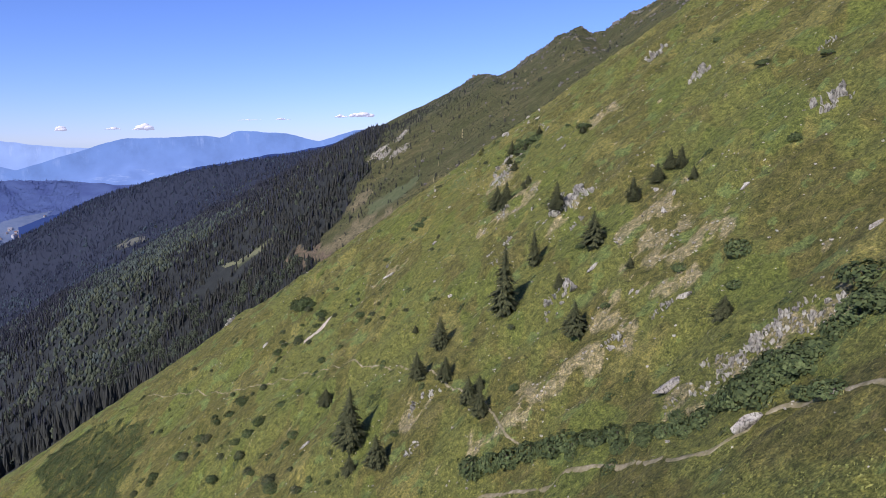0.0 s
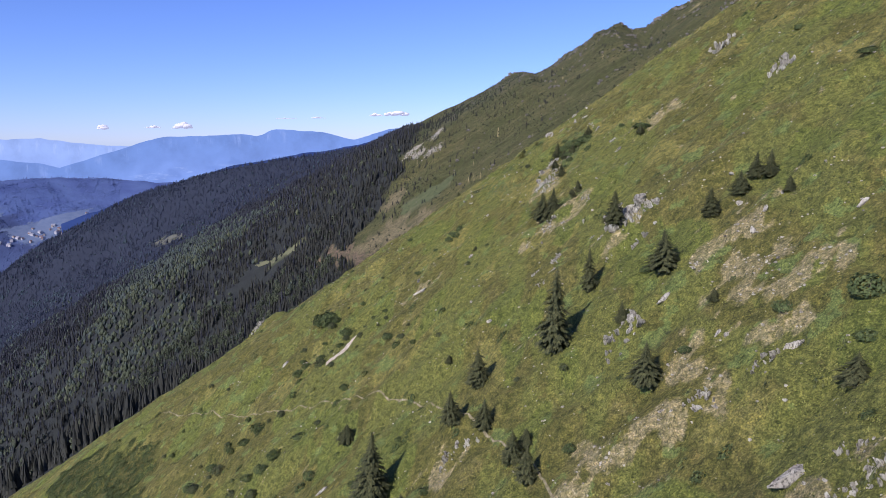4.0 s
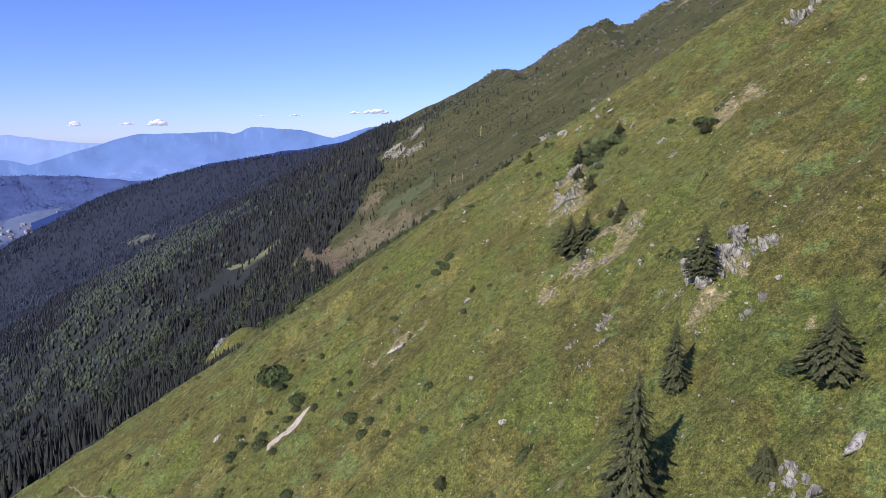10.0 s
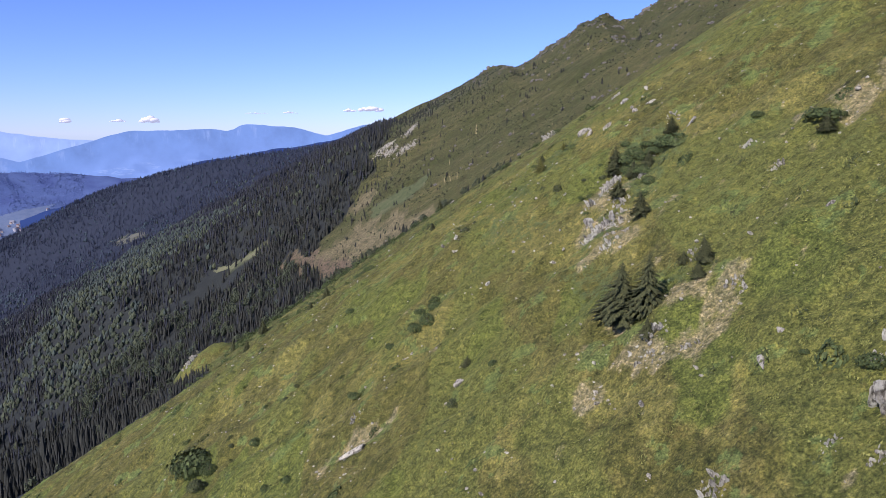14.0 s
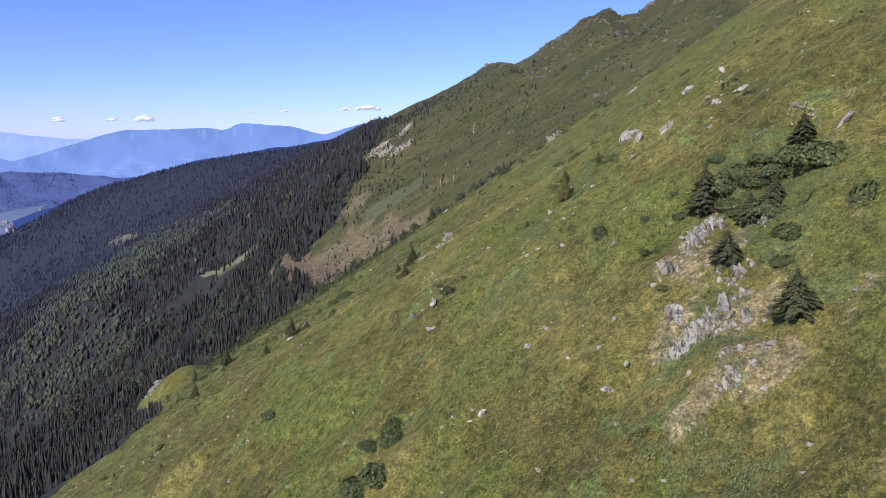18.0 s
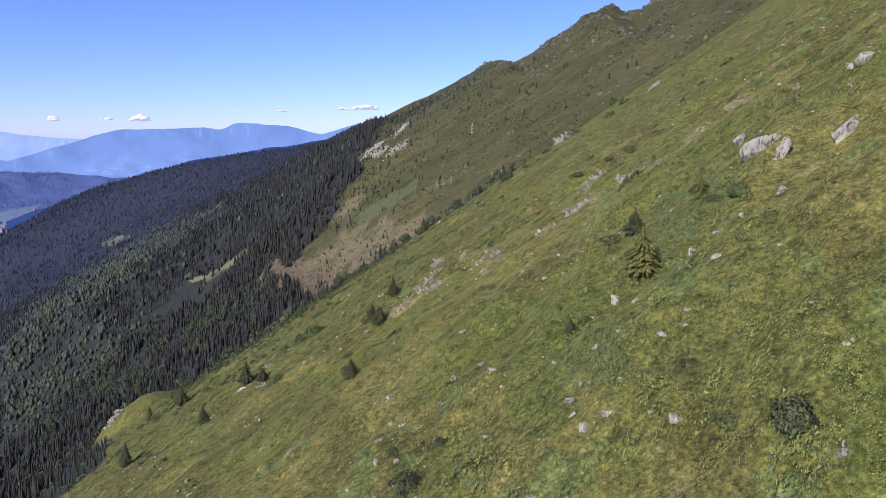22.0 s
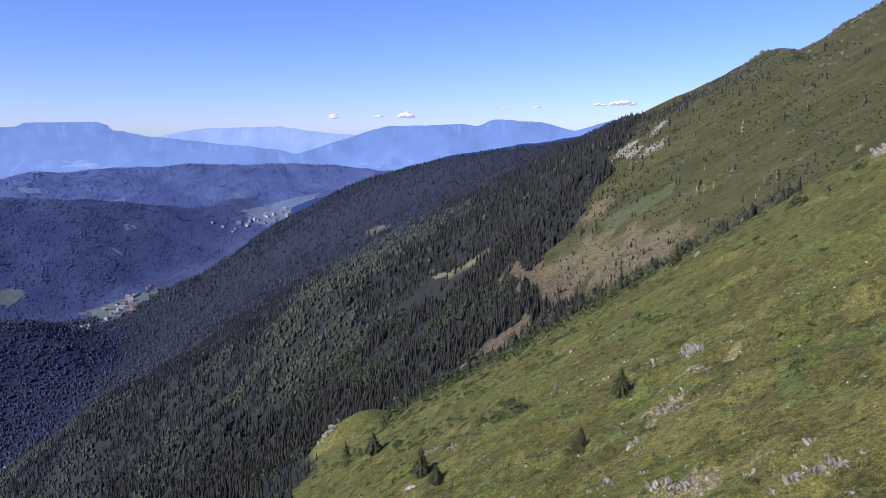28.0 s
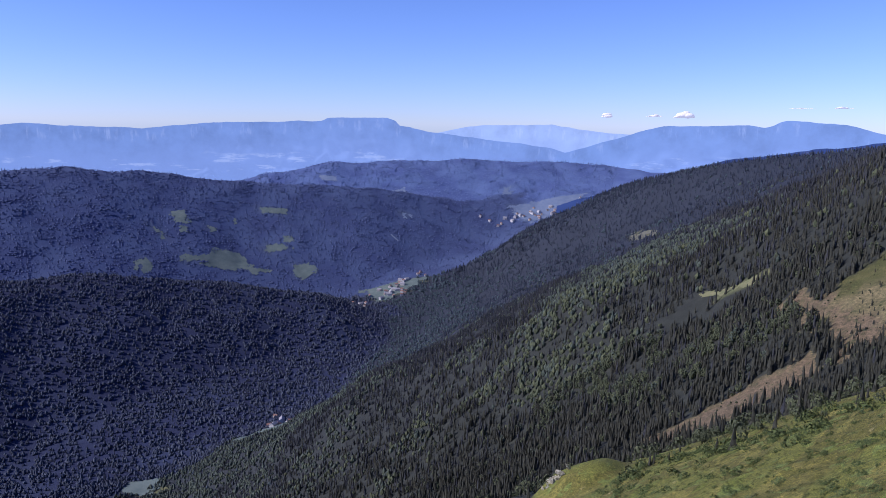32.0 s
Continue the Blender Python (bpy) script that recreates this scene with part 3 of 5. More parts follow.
def leaf_share(x, y):
    """Share of broadleaf trees: bands of them low down, spruce above."""
    wob = 45 * waves(x, y, 120, 55, 3)
    band = inside(x + wob, y + wob, LEAFY_BAND) | inside(x + wob, y + wob, LEAFY_FOOT)
    xr = along(1, y)
    rest = np.clip((xr - x - 900) / 900 + 1.1 * waves(x, y, 260, 51, 3) - 0.38 + 0.22 * (y < 860), 0.05, 0.6)
    return np.where(band, 0.84, rest)


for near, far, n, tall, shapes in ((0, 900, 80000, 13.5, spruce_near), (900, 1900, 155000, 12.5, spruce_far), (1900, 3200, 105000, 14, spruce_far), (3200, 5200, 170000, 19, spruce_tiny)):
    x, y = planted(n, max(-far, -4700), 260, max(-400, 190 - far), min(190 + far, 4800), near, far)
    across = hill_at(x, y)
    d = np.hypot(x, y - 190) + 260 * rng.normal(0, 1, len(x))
    # distance decides how much painted haze a flank tree gets
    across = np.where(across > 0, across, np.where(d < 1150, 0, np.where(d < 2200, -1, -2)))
    for part_of, dark, light in ((0, mat_far_spruce, mat_far_beech), (-1, mat_hazed_spruce, mat_hazed_beech), (-2, mat_hazier_spruce, mat_hazier_beech), (1, mat_hill_wood, mat_hill_wood), (2, mat_second_hill_wood, mat_second_hill_wood), (3, mat_third_hill_wood, mat_third_hill_wood)):
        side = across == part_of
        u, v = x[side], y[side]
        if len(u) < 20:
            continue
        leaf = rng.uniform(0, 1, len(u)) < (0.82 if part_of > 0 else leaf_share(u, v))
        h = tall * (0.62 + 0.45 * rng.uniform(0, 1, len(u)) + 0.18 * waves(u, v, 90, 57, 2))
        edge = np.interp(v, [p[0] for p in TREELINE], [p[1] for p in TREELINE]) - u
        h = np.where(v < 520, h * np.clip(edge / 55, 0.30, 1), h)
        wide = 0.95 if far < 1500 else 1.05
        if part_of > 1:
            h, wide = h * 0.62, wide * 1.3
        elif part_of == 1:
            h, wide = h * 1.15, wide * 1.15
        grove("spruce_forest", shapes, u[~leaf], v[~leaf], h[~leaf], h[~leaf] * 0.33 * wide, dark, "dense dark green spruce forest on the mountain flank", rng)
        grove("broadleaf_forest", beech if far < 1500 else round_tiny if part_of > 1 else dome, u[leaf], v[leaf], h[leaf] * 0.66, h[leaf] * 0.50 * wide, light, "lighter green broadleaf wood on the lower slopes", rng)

# scattered trees above the treeline and young wood at the end of the spur
x, y = scatter(22000, -140, 420, 560, 1500, rng)
xt = np.interp(y, [p[0] for p in TREELINE], [p[1] for p in TREELINE])
keep = (rng.uniform(0, 1, len(x)) < 0.75 * np.exp(-np.clip(x - xt, 0, None) / 50) + 0.34 * np.clip(2.2 * waves(x * 0.35, y, 55, 53, 4) - 0.6, 0, 1)) & (x > xt - 20) & (x < along(1, y) - 70 - 60 * (y < 1400)) & (~zones(x, y, 0)[2] | (rng.uniform(0, 1, len(x)) < 0.55))
h = 1.4 + 6.2 * rng.uniform(0, 1, keep.sum()) ** 1.8
grove("scattered_trees", spruce_near, x[keep], y[keep], h, h * 0.42, mat_far_spruce, "scattered small spruces thinning out up the mountain", rng)


# ---- houses in the valley ----
def plain(name, colour, rough=0.8):
    m, nodes, links, b = material(name, rough)
    links.new(ramped(m, 2.0, [(0.3, tuple(c * 0.8 for c in colour)), (0.7, colour)]), b.inputs["Base Color"])
    return m


def house_kind(wide, deep, tall, wall_mat, roof_mat, label):
    """A gabled house: walls to the eaves and gable, roof with eaves that stand out."""
    top = tagged(new("house"), label, "house", "houses in the valley")
    w, d, t, g = wide / 2, deep / 2, tall, tall + wide * 0.32
    v = [(-w, -d, -6), (w, -d, -6), (w, d, -6), (-w, d, -6), (-w, -d, t), (w, -d, t), (w, d, t), (-w, d, t), (0, -d, g), (0, d, g)]
    f = [(0, 1, 5), (0, 5, 4), (1, 2, 6), (1, 6, 5), (2, 3, 7), (2, 7, 6), (3, 0, 4), (3, 4, 7), (4, 5, 8), (6, 7, 9), (0, 2, 1), (0, 3, 2)]
    mesh_object("wall", v, f, wall_mat, top)
    o, e, k = w + 0.8, d + 0.7, 0.8 * 0.64
    v = [(-o, -e, t - k), (0, -e, g + 0.1), (o, -e, t - k), (-o, e, t - k), (0, e, g + 0.1), (o, e, t - k)]
    v += [(x, y, z + 0.4) for x, y, z in v]
    f = [(0, 1, 4, 3), (1, 2, 5, 4), (6, 9, 10, 7), (7, 10, 11, 8), (0, 3, 9, 6), (2, 8, 11, 5), (0, 6, 7, 1), (1, 7, 8, 2), (3, 4, 10, 9), (4, 5, 11, 10)]
    mesh_object("roof", v, f, roof_mat, top)
    return top


white, cream = plain("limewash", (0.46, 0.45, 0.46)), plain("cream_render", (0.42, 0.36, 0.32))
tiles, slate = plain("red_tiles", (0.22, 0.13, 0.11)), plain("grey_roofing", (0.30, 0.30, 0.33))
house_kinds = [house_kind(11, 14, 7, white, tiles, "white village house with a red tiled roof"), house_kind(10, 11, 6, cream, tiles, "cream house with a red tiled roof"), house_kind(14, 20, 8, white, slate, "long white building with a grey roof")]
hrng = random.Random(5)
spots = [(hrng.gauss(-2300, 38), hrng.gauss(2520, 85)) for _ in range(34)] + [(hrng.gauss(-2170, 85), 0) for _ in range(56)] + [(-1560 + hrng.gauss(0, 75), 0) for _ in range(9)]
for n, (x, y) in enumerate(spots):
    if 34 <= n < 90:
        y = 3600 + 1.25 * (x + 2170) + hrng.gauss(0, 45)
    elif n >= 90:
        y = 1350 - 0.45 * (x + 1560) + hrng.gauss(0, 16)
    m = pose(x, y, float(land(np.array([x]), np.array([y]))[0]) + 1.0, 0, 0, hrng.uniform(0, 180))
    if n < 3:
        house_kinds[n].matrix_world = m
    else:
        copy_thing(house_kinds[n % 3], m)


# where the single things stand: x, y and size (height of trees, half-width of the rest)
SPRUCES = [
    (8.6, 102.2, 8.8), (-14.1, 100.4, 7.9), (14.2, 111.3, 4.9), (-7.7, 422.6, 4.6), (-91.1, 372.6, 4.5), (-73.8, 354.3, 4.3),
    (11.1, 146.1, 3.8), (-0.4, 108.2, 4), (18.9, 119.8, 3.9), (21.5, 101.5, 3.8), (-62.9, 295.1, 3.8), (-40, 301.6, 3.8),
    (12.8, 144.6, 3.8), (16.8, 175.5, 2.7), (17.7, 169.9, 1.8), (-9.1, 91.2, 3.4), (16, 85.5, 3.3), (29.3, 151.7, 1.5),
    (17.3, 144.8, 1.5), (-3.9, 102.7, 3.2), (27.9, 105.7, 2.8), (-9, 292.8, 2.8), (4.2, 84.6, 2.8), (3.1, 89, 2.8),
    (0.1, 98.2, 2.7), (16.5, 147.5, 0.8), (-39.1, 273.3, 2.6), (34.4, 104.8, 2.5), (33.6, 107.1, 2.5), (16, 159.6, 2.2),
]
SPRUCES += [
    (-34.7, 294.6, 2.3), (-11.1, 274.1, 2.2), (20.7, 406.2, 2.2), (-13.3, 94.8, 2.2), (-20.8, 121.3, 2.2), (16.3, 143.4, 0.9),
    (31.4, 105.8, 2), (11.9, 140.7, 1.1), (27.4, 69.1, 1.9), (23.5, 175.7, 1.9), (-7.1, 246.2, 1.9), (19.5, 170.7, 1.8),
    (21.7, 394.8, 1.8), (16.1, 98.3, 1.7), (15.5, 167.2, 1.7), (11.3, 199.3, 1.2), (4.5, 90, 1.5), (34.1, 98.2, 1.4),
    (-5.5, 208.8, 1.3), (23.6, 89.9, 1), (-0.9, 156.6, 1), (-4.9, 120.3, 1), (6.8, 192.4, 0.6),
]
BUSHES = [
    (-35, 174.5, 2.6), (-33.3, 173.6, 2.5), (-28.2, 315.3, 1.9), (-31.8, 318.4, 1.9), (-42.7, 147.2, 1.4), (-61.4, 144.1, 1.4),
    (22.3, 171.1, 1.4), (-64.8, 349.4, 1.4), (-27.4, 160.7, 1.3), (30, 153.2, 1.3), (-55.5, 143.3, 1.3), (18.1, 176, 1.3),
    (3.2, 76.6, 1.3), (-43.2, 125.8, 1.3), (-27.2, 105.7, 1.2), (7.1, 74.1, 1.2), (32.8, 54.6, 1.2), (49.5, 113.8, 1.2),
    (-51.8, 145.4, 1.2), (22.5, 174.7, 1.2), (10.8, 70.2, 1.2), (-16.8, 144.3, 1.2), (12.6, 68.9, 1.1), (5.1, 75.6, 1.1),
    (43.4, 89.4, 1.1), (14.3, 66.4, 1.1), (31.8, 76.4, 1.1), (-31.2, 133, 1.1), (9.1, 72.7, 1.1), (-45.1, 145.9, 1.1),
]
BUSHES += [
    (-5.1, 169, 1.1), (23.8, 48.9, 1), (27.9, 49.2, 1), (26.5, 49, 1), (29.2, 49.2, 1), (25, 48.7, 1),
    (-32.4, 157.3, 1), (29.5, 47.9, 1), (-26.4, 119.6, 1), (18.7, 170.1, 1), (21.9, 49.4, 1), (-4.2, 173.5, 1),
    (-37, 129.4, 1), (53.7, 103.2, 0.9), (15.5, 62.5, 0.9), (-6.3, 169.4, 0.9), (27.8, 266.7, 0.9), (27.2, 81.4, 0.9),
    (-24.2, 138.1, 0.9), (24.2, 287.9, 0.9), (53.9, 145.1, 0.9), (-20.4, 101.9, 0.8), (20.3, 104.6, 0.8), (19.6, 85.6, 0.8),
    (22.7, 49, 0.8), (22, 53.6, 0.8), (29.3, 287.5, 0.7), (23.8, 45.3, 0.7), (7.3, 230.9, 0.7), (-25.6, 170.2, 0.7),
]
BUSHES += [
    (19.8, 126.3, 0.7), (-9.2, 169.8, 0.7), (23.3, 289.2, 0.7), (36.2, 283.6, 0.7), (8.5, 84.7, 0.7), (17.3, 59.7, 0.7),
    (23.4, 41.9, 0.7), (8.6, 230.6, 0.7), (-4.2, 174.9, 0.7), (-6, 174.3, 0.7), (19.1, 56.4, 0.6), (15.3, 195.4, 0.6),
    (-6.9, 95, 0.6), (-7.3, 222.7, 0.6), (-13, 164.7, 0.6), (-16.5, 187.8, 0.6), (-21.8, 159.9, 0.6), (6.6, 232, 0.6),
    (-19.1, 158.2, 0.6), (29.6, 72.1, 0.6), (28.2, 163.1, 0.6), (-32.8, 163.6, 0.6), (-12.3, 273.9, 0.5), (10.3, 200, 0.5),
    (1.3, 152.1, 0.5), (14.5, 196.5, 0.4), (9.8, 181.5, 0.4), (2.3, 232, 0.4), (11.2, 229.6, 0.4), (3, 243.7, 0.4),
]
BUSHES += [
    (15.9, 178.7, 0.3), (12.4, 168.8, 0.3), (-1.8, 237.9, 0.3), (18.1, 130, 0.3),
]
BOULDERS = [
    (-2.1, 413.5, 1.4), (20.5, 63.2, 1.2), (20.6, 46.8, 1), (-11.6, 154.5, 1), (-42.4, 166.4, 0.9), (20.2, 95.7, 0.9),
    (17.3, 198.1, 0.9), (17.7, 196.7, 0.9), (25.9, 76.3, 0.9), (-22.9, 112.1, 0.8), (-39.1, 295.4, 0.8),
    (17.7, 199.4, 0.8), (37.5, 62.2, 0.7), (25, 190.5, 0.7), (36.9, 88.1, 0.6), (25.1, 173.7, 0.6), (17.8, 202.3, 0.6),
    (32.8, 113, 0.5), (30.7, 103.9, 0.5), (-3.5, 187.9, 0.5), (1.1, 121.6, 0.5), (-5.2, 295.4, 0.5), (-1.7, 153.7, 0.5),
    (11, 237.2, 0.5), (33.5, 98.6, 0.4), (23.5, 96.9, 0.4), (31.1, 97, 0.4), (10.1, 134.7, 0.4), (12.1, 234.9, 0.4),
]
BOULDERS += [
    (24.7, 141.2, 0.4), (-1.8, 187.6, 0.4), (22.5, 84.9, 0.4), (22.9, 83.8, 0.4), (8.2, 164.2, 0.4), (29.2, 95.5, 0.4),
    (16.3, 131.7, 0.4), (-1.6, 134.2, 0.4), (28, 88, 0.3), (9, 193.6, 0.3), (14.8, 193.8, 0.3), (22, 146.8, 0.3),
    (4.1, 233.1, 0.3), (1.7, 168.8, 0.3), (-2, 198.9, 0.3), (8.6, 182.8, 0.3), (20.3, 144, 0.3), (17.9, 132.9, 0.3),
    (-14.2, 216.9, 0.3), (5, 173.8, 0.3), (4.8, 233.8, 0.3), (16.5, 193.7, 0.3), (16.9, 269.2, 0.3), (12, 191.9, 0.3),
    (22.5, 199.8, 0.2), (2.1, 201.1, 0.2), (14.9, 193.3, 0.2), (25.2, 196, 0.2), (8.1, 170.6, 0.2), (14.6, 158.6, 0.2),
]
BOULDERS += [
    (8, 204, 0.2), (1.1, 239.6, 0.2), (9.3, 186.9, 0.2), (12.1, 189.4, 0.2), (11.1, 199.1, 0.2), (9.6, 168.8, 0.2),
    (11.3, 160.2, 0.2), (9.4, 164.7, 0.2), (5.8, 189.9, 0.2), (6.7, 167.9, 0.2), (8.3, 166.9, 0.2), (11.2, 191, 0.1),
]
OUTCROPS = [
    (-133.7, 436.8, 3.1), (49.2, 169.1, 2.1), (15.6, 95.3, 1.7), (48.1, 90.4, 1.7), (61.9, 379.9, 1.5), (46.5, 134.2, 1.4),
    (46.7, 132.4, 1.3), (-44.9, 318.8, 1.2), (-0.9, 301.4, 1.2), (27.3, 58.6, 1.1), (19.1, 77.9, 1.1), (23.6, 57.8, 1.1),
    (-4.2, 98.2, 1.1), (23.6, 77.1, 1.1), (-1.4, 98.2, 1), (-0.8, 296.3, 1), (55.4, 106.8, 1), (28.4, 54.9, 1),
    (-38.8, 313.5, 0.9), (13.9, 162.4, 0.9), (-2, 273.8, 0.9), (-4.4, 88.5, 0.9), (30.3, 54.4, 0.9), (17.1, 244, 0.8),
    (19.2, 234.3, 0.8), (20.9, 126.3, 0.8), (-29.4, 274, 0.8), (17.5, 147.2, 0.7), (12.5, 140.5, 0.7), (25.7, 159.1, 0.7),
]
OUTCROPS += [
    (15.8, 165.7, 0.7), (-12, 159.5, 0.6), (-0.8, 247.2, 0.6), (25.2, 151.4, 0.6), (24.2, 178.4, 0.6), (17.9, 140.1, 0.6),
    (11.3, 139, 0.6), (17.5, 115.6, 0.5), (15.3, 167, 0.5), (-3.7, 256.1, 0.5), (12.4, 157.7, 0.4), (-5.3, 247.4, 0.4),
    (16.3, 123.4, 0.4), (17.2, 120.9, 0.4),
]
CRAGS = [
    (40.3, 408, 3.1), (20.9, 121.8, 2.5), (20.6, 119.8, 1.4), (21.3, 263.7, 1.3), (14.5, 235.4, 0.9), (15.6, 171.3, 0.9),
    (12.1, 163, 0.8), (11.3, 125.2, 0.7), (18.6, 169.1, 0.5),
]
# the dark round bushes dotted over the lower slope
ROUND_BUSHES = [
    (-37.4, 175.5, 0.7), (-32.2, 168.0, 1.2), (-31.7, 171.1, 1.0), (-36.3, 177.8, 0.8), (-27.4, 158.5, 0.8), (-28.4, 157.2, 0.7), (-23.7, 153.9, 0.7),
    (-18.5, 154.3, 0.6), (-23.4, 158.2, 0.4), (-20.0, 153.2, 0.4), (-14.1, 140.3, 0.8), (-11.7, 135.8, 0.6), (-13.1, 143.2, 0.4), (-29.3, 172.6, 0.4),
    (-35.8, 158.5, 0.9), (-32.0, 155.0, 1.1), (-28.7, 149.5, 0.8), (-37.3, 157.6, 1.1), (-37.8, 166.4, 0.6), (-30.1, 157.2, 0.4), (-9.9, 156.6, 0.3),
    (-22.1, 177.4, 0.3), (-23.2, 176.0, 0.4), (-26.2, 177.8, 0.4), (-23.9, 151.0, 0.3), (-37.8, 145.7, 1.0), (-35.7, 132.9, 1.2), (-49.2, 141.7, 1.1),
    (-54.0, 141.6, 1.2), (-39.6, 129.9, 0.9), (-37.9, 126.1, 1.0), (-42.5, 129.7, 1.0), (-62.0, 142.4, 0.9), (-65.8, 143.3, 0.8), (-34.4, 118.9, 1.1),
]
ROUND_BUSHES += [
    (-33.2, 117.3, 0.6), (-28.2, 107.8, 1.2), (-27.7, 109.6, 0.6), (-16.8, 96.7, 0.5), (-22.3, 101.2, 0.7), (-24.4, 107.3, 0.6), (-17.5, 107.4, 0.6),
    (-17.2, 102.5, 0.5), (-27.9, 133.0, 0.7), (-37.5, 162.8, 0.7), (-6.8, 130.1, 0.5), (-70.7, 166.2, 0.6), (-67.5, 163.4, 0.7), (-55.6, 149.2, 0.5),
    (-50.9, 141.5, 0.5), (-48.4, 146.5, 0.8), (-65.5, 183.0, 0.6), (-58.9, 176.5, 0.6), (-46.4, 151.8, 0.7), (-40.7, 147.0, 0.5), (-50.0, 149.7, 0.5),
    (-68.1, 171.0, 0.5), (-2.3, 150.8, 0.5), (4.3, 102.6, 0.5), (-11.4, 109.8, 0.5), (9.3, 97.1, 0.5), (19.6, 91.2, 0.4),
]
ROUND_BUSHES += [(10.6, 196.8, 0.4), (10.8, 179.7, 0.6), (0.9, 190, 0.3), (-1.2, 191.2, 0.3), (-0.5, 188, 0.6), (15.9, 176.9, 0.5), (14.2, 174.8, 0.5), (9.7, 185, 0.3), (13.9, 178.7, 0.35), (13.1, 175.6, 0.3), (-6.6, 213.6, 0.4), (-32, 327.3, 1.1), (17.8, 199.3, 0.6), (14.7, 199.2, 0.5)]
BOULDERS += [(-1.8, 183.9, 0.35), (20, 195.3, 0.95), (23.5, 201.7, 0.35), (23.9, 201.1, 0.5), (22.9, 193, 0.4), (22.6, 189.8, 0.5), (26.7, 200, 0.5), (6.8, 184.8, 0.22), (5.8, 185.9, 0.2), (10.5, 177.1, 0.2)]
# the alder hedge below the rock band, and the band itself
BUSHES += [(12.3, 66.2, 0.6), (14.0, 63.5, 0.7), (15.5, 60.4, 0.7), (16.7, 57.3, 0.8), (18.0, 55.9, 0.7), (19.1, 54.3, 0.8), (20.3, 53.0, 0.9), (21.5, 52.6, 0.9), (22.7, 52.2, 0.9), (23.7, 51.5, 1.0), (24.9, 51.4, 1.0), (26.1, 51.5, 1.0), (26.9, 51.4, 1.0), (22.3, 50.2, 0.9), (23.7, 49.7, 0.9), (24.8, 50.0, 0.9), (21.1, 50.6, 0.9)]
OUTCROPS += [(21.6, 58.3, 0.7), (22.8, 58.7, 0.8), (23.5, 57.6, 0.9), (24.6, 58.4, 0.8), (25.2, 57.5, 1.0), (26.4, 59.0, 0.8), (26.5, 56.7, 1.0), (27.8, 57.8, 0.9), (29.1, 56.7, 1.0), (24.0, 61.8, 0.8), (19.6, 60.0, 0.6)]
OUTCROPS += [(8.2, 125.6, 0.5), (10.5, 122.7, 0.5), (8.6, 120.7, 0.6)]
RIBS = [(11.6, 178.4, 0.4), (15.6, 172.2, 1.43), (15.6, 165.9, 0.96), (14.2, 163.5, 1.28), (13.4, 163.0, 1.01), (12.2, 163.2, 1.39), (18.7, 169.3, 0.76), (15.3, 163.8, 0.65), (12.9, 159.5, 0.57), (12.6, 158.1, 0.88), (14.9, 162.2, 0.5), (12.2, 157.8, 0.66)]
RIBS += [(-0.9, 296.8, 2.13), (-2.3, 275.4, 1.2), (-3.3, 274.6, 1.32), (-4.8, 266.9, 1.09), (-4.3, 264.6, 0.63), (-6.2, 306.0, 0.84), (-16.2, 344.9, 1.04), (-6.4, 256.7, 1.18), (-2.2, 248.5, 0.87), (0.1, 247.4, 0.77), (3.2, 245.3, 0.54), (4.5, 242.0, 0.74), (6.0, 242.1, 1.0), (6.5, 242.1, 1.0), (5.7, 245.4, 0.54), (-10.4, 313.8, 0.73), (-25.1, 348.1, 0.96), (-22.4, 319.6, 0.98), (-13.1, 308.8, 0.88)]
RIBS += [(12.1, 165.1, 1.48), (13.2, 169.9, 1.55), (11.5, 163.2, 1.02), (23.4, 118.0, 1.89), (22.1, 118.0, 1.05), (22.0, 114.0, 1.58), (14.0, 137.6, 0.76), (11.8, 140.5, 1.12)]
BUSHES += [(19.5, 176.4, 0.93), (19.8, 174.5, 0.9), (21.2, 174.3, 1.05), (22.6, 174.2, 0.92), (19.0, 168.9, 0.66), (18.5, 166.4, 0.74), (20.9, 176.2, 0.78), (18.1, 174.1, 0.73), (18.9, 178.9, 0.71), (17.5, 164.6, 0.59), (17.6, 170.9, 0.68)]


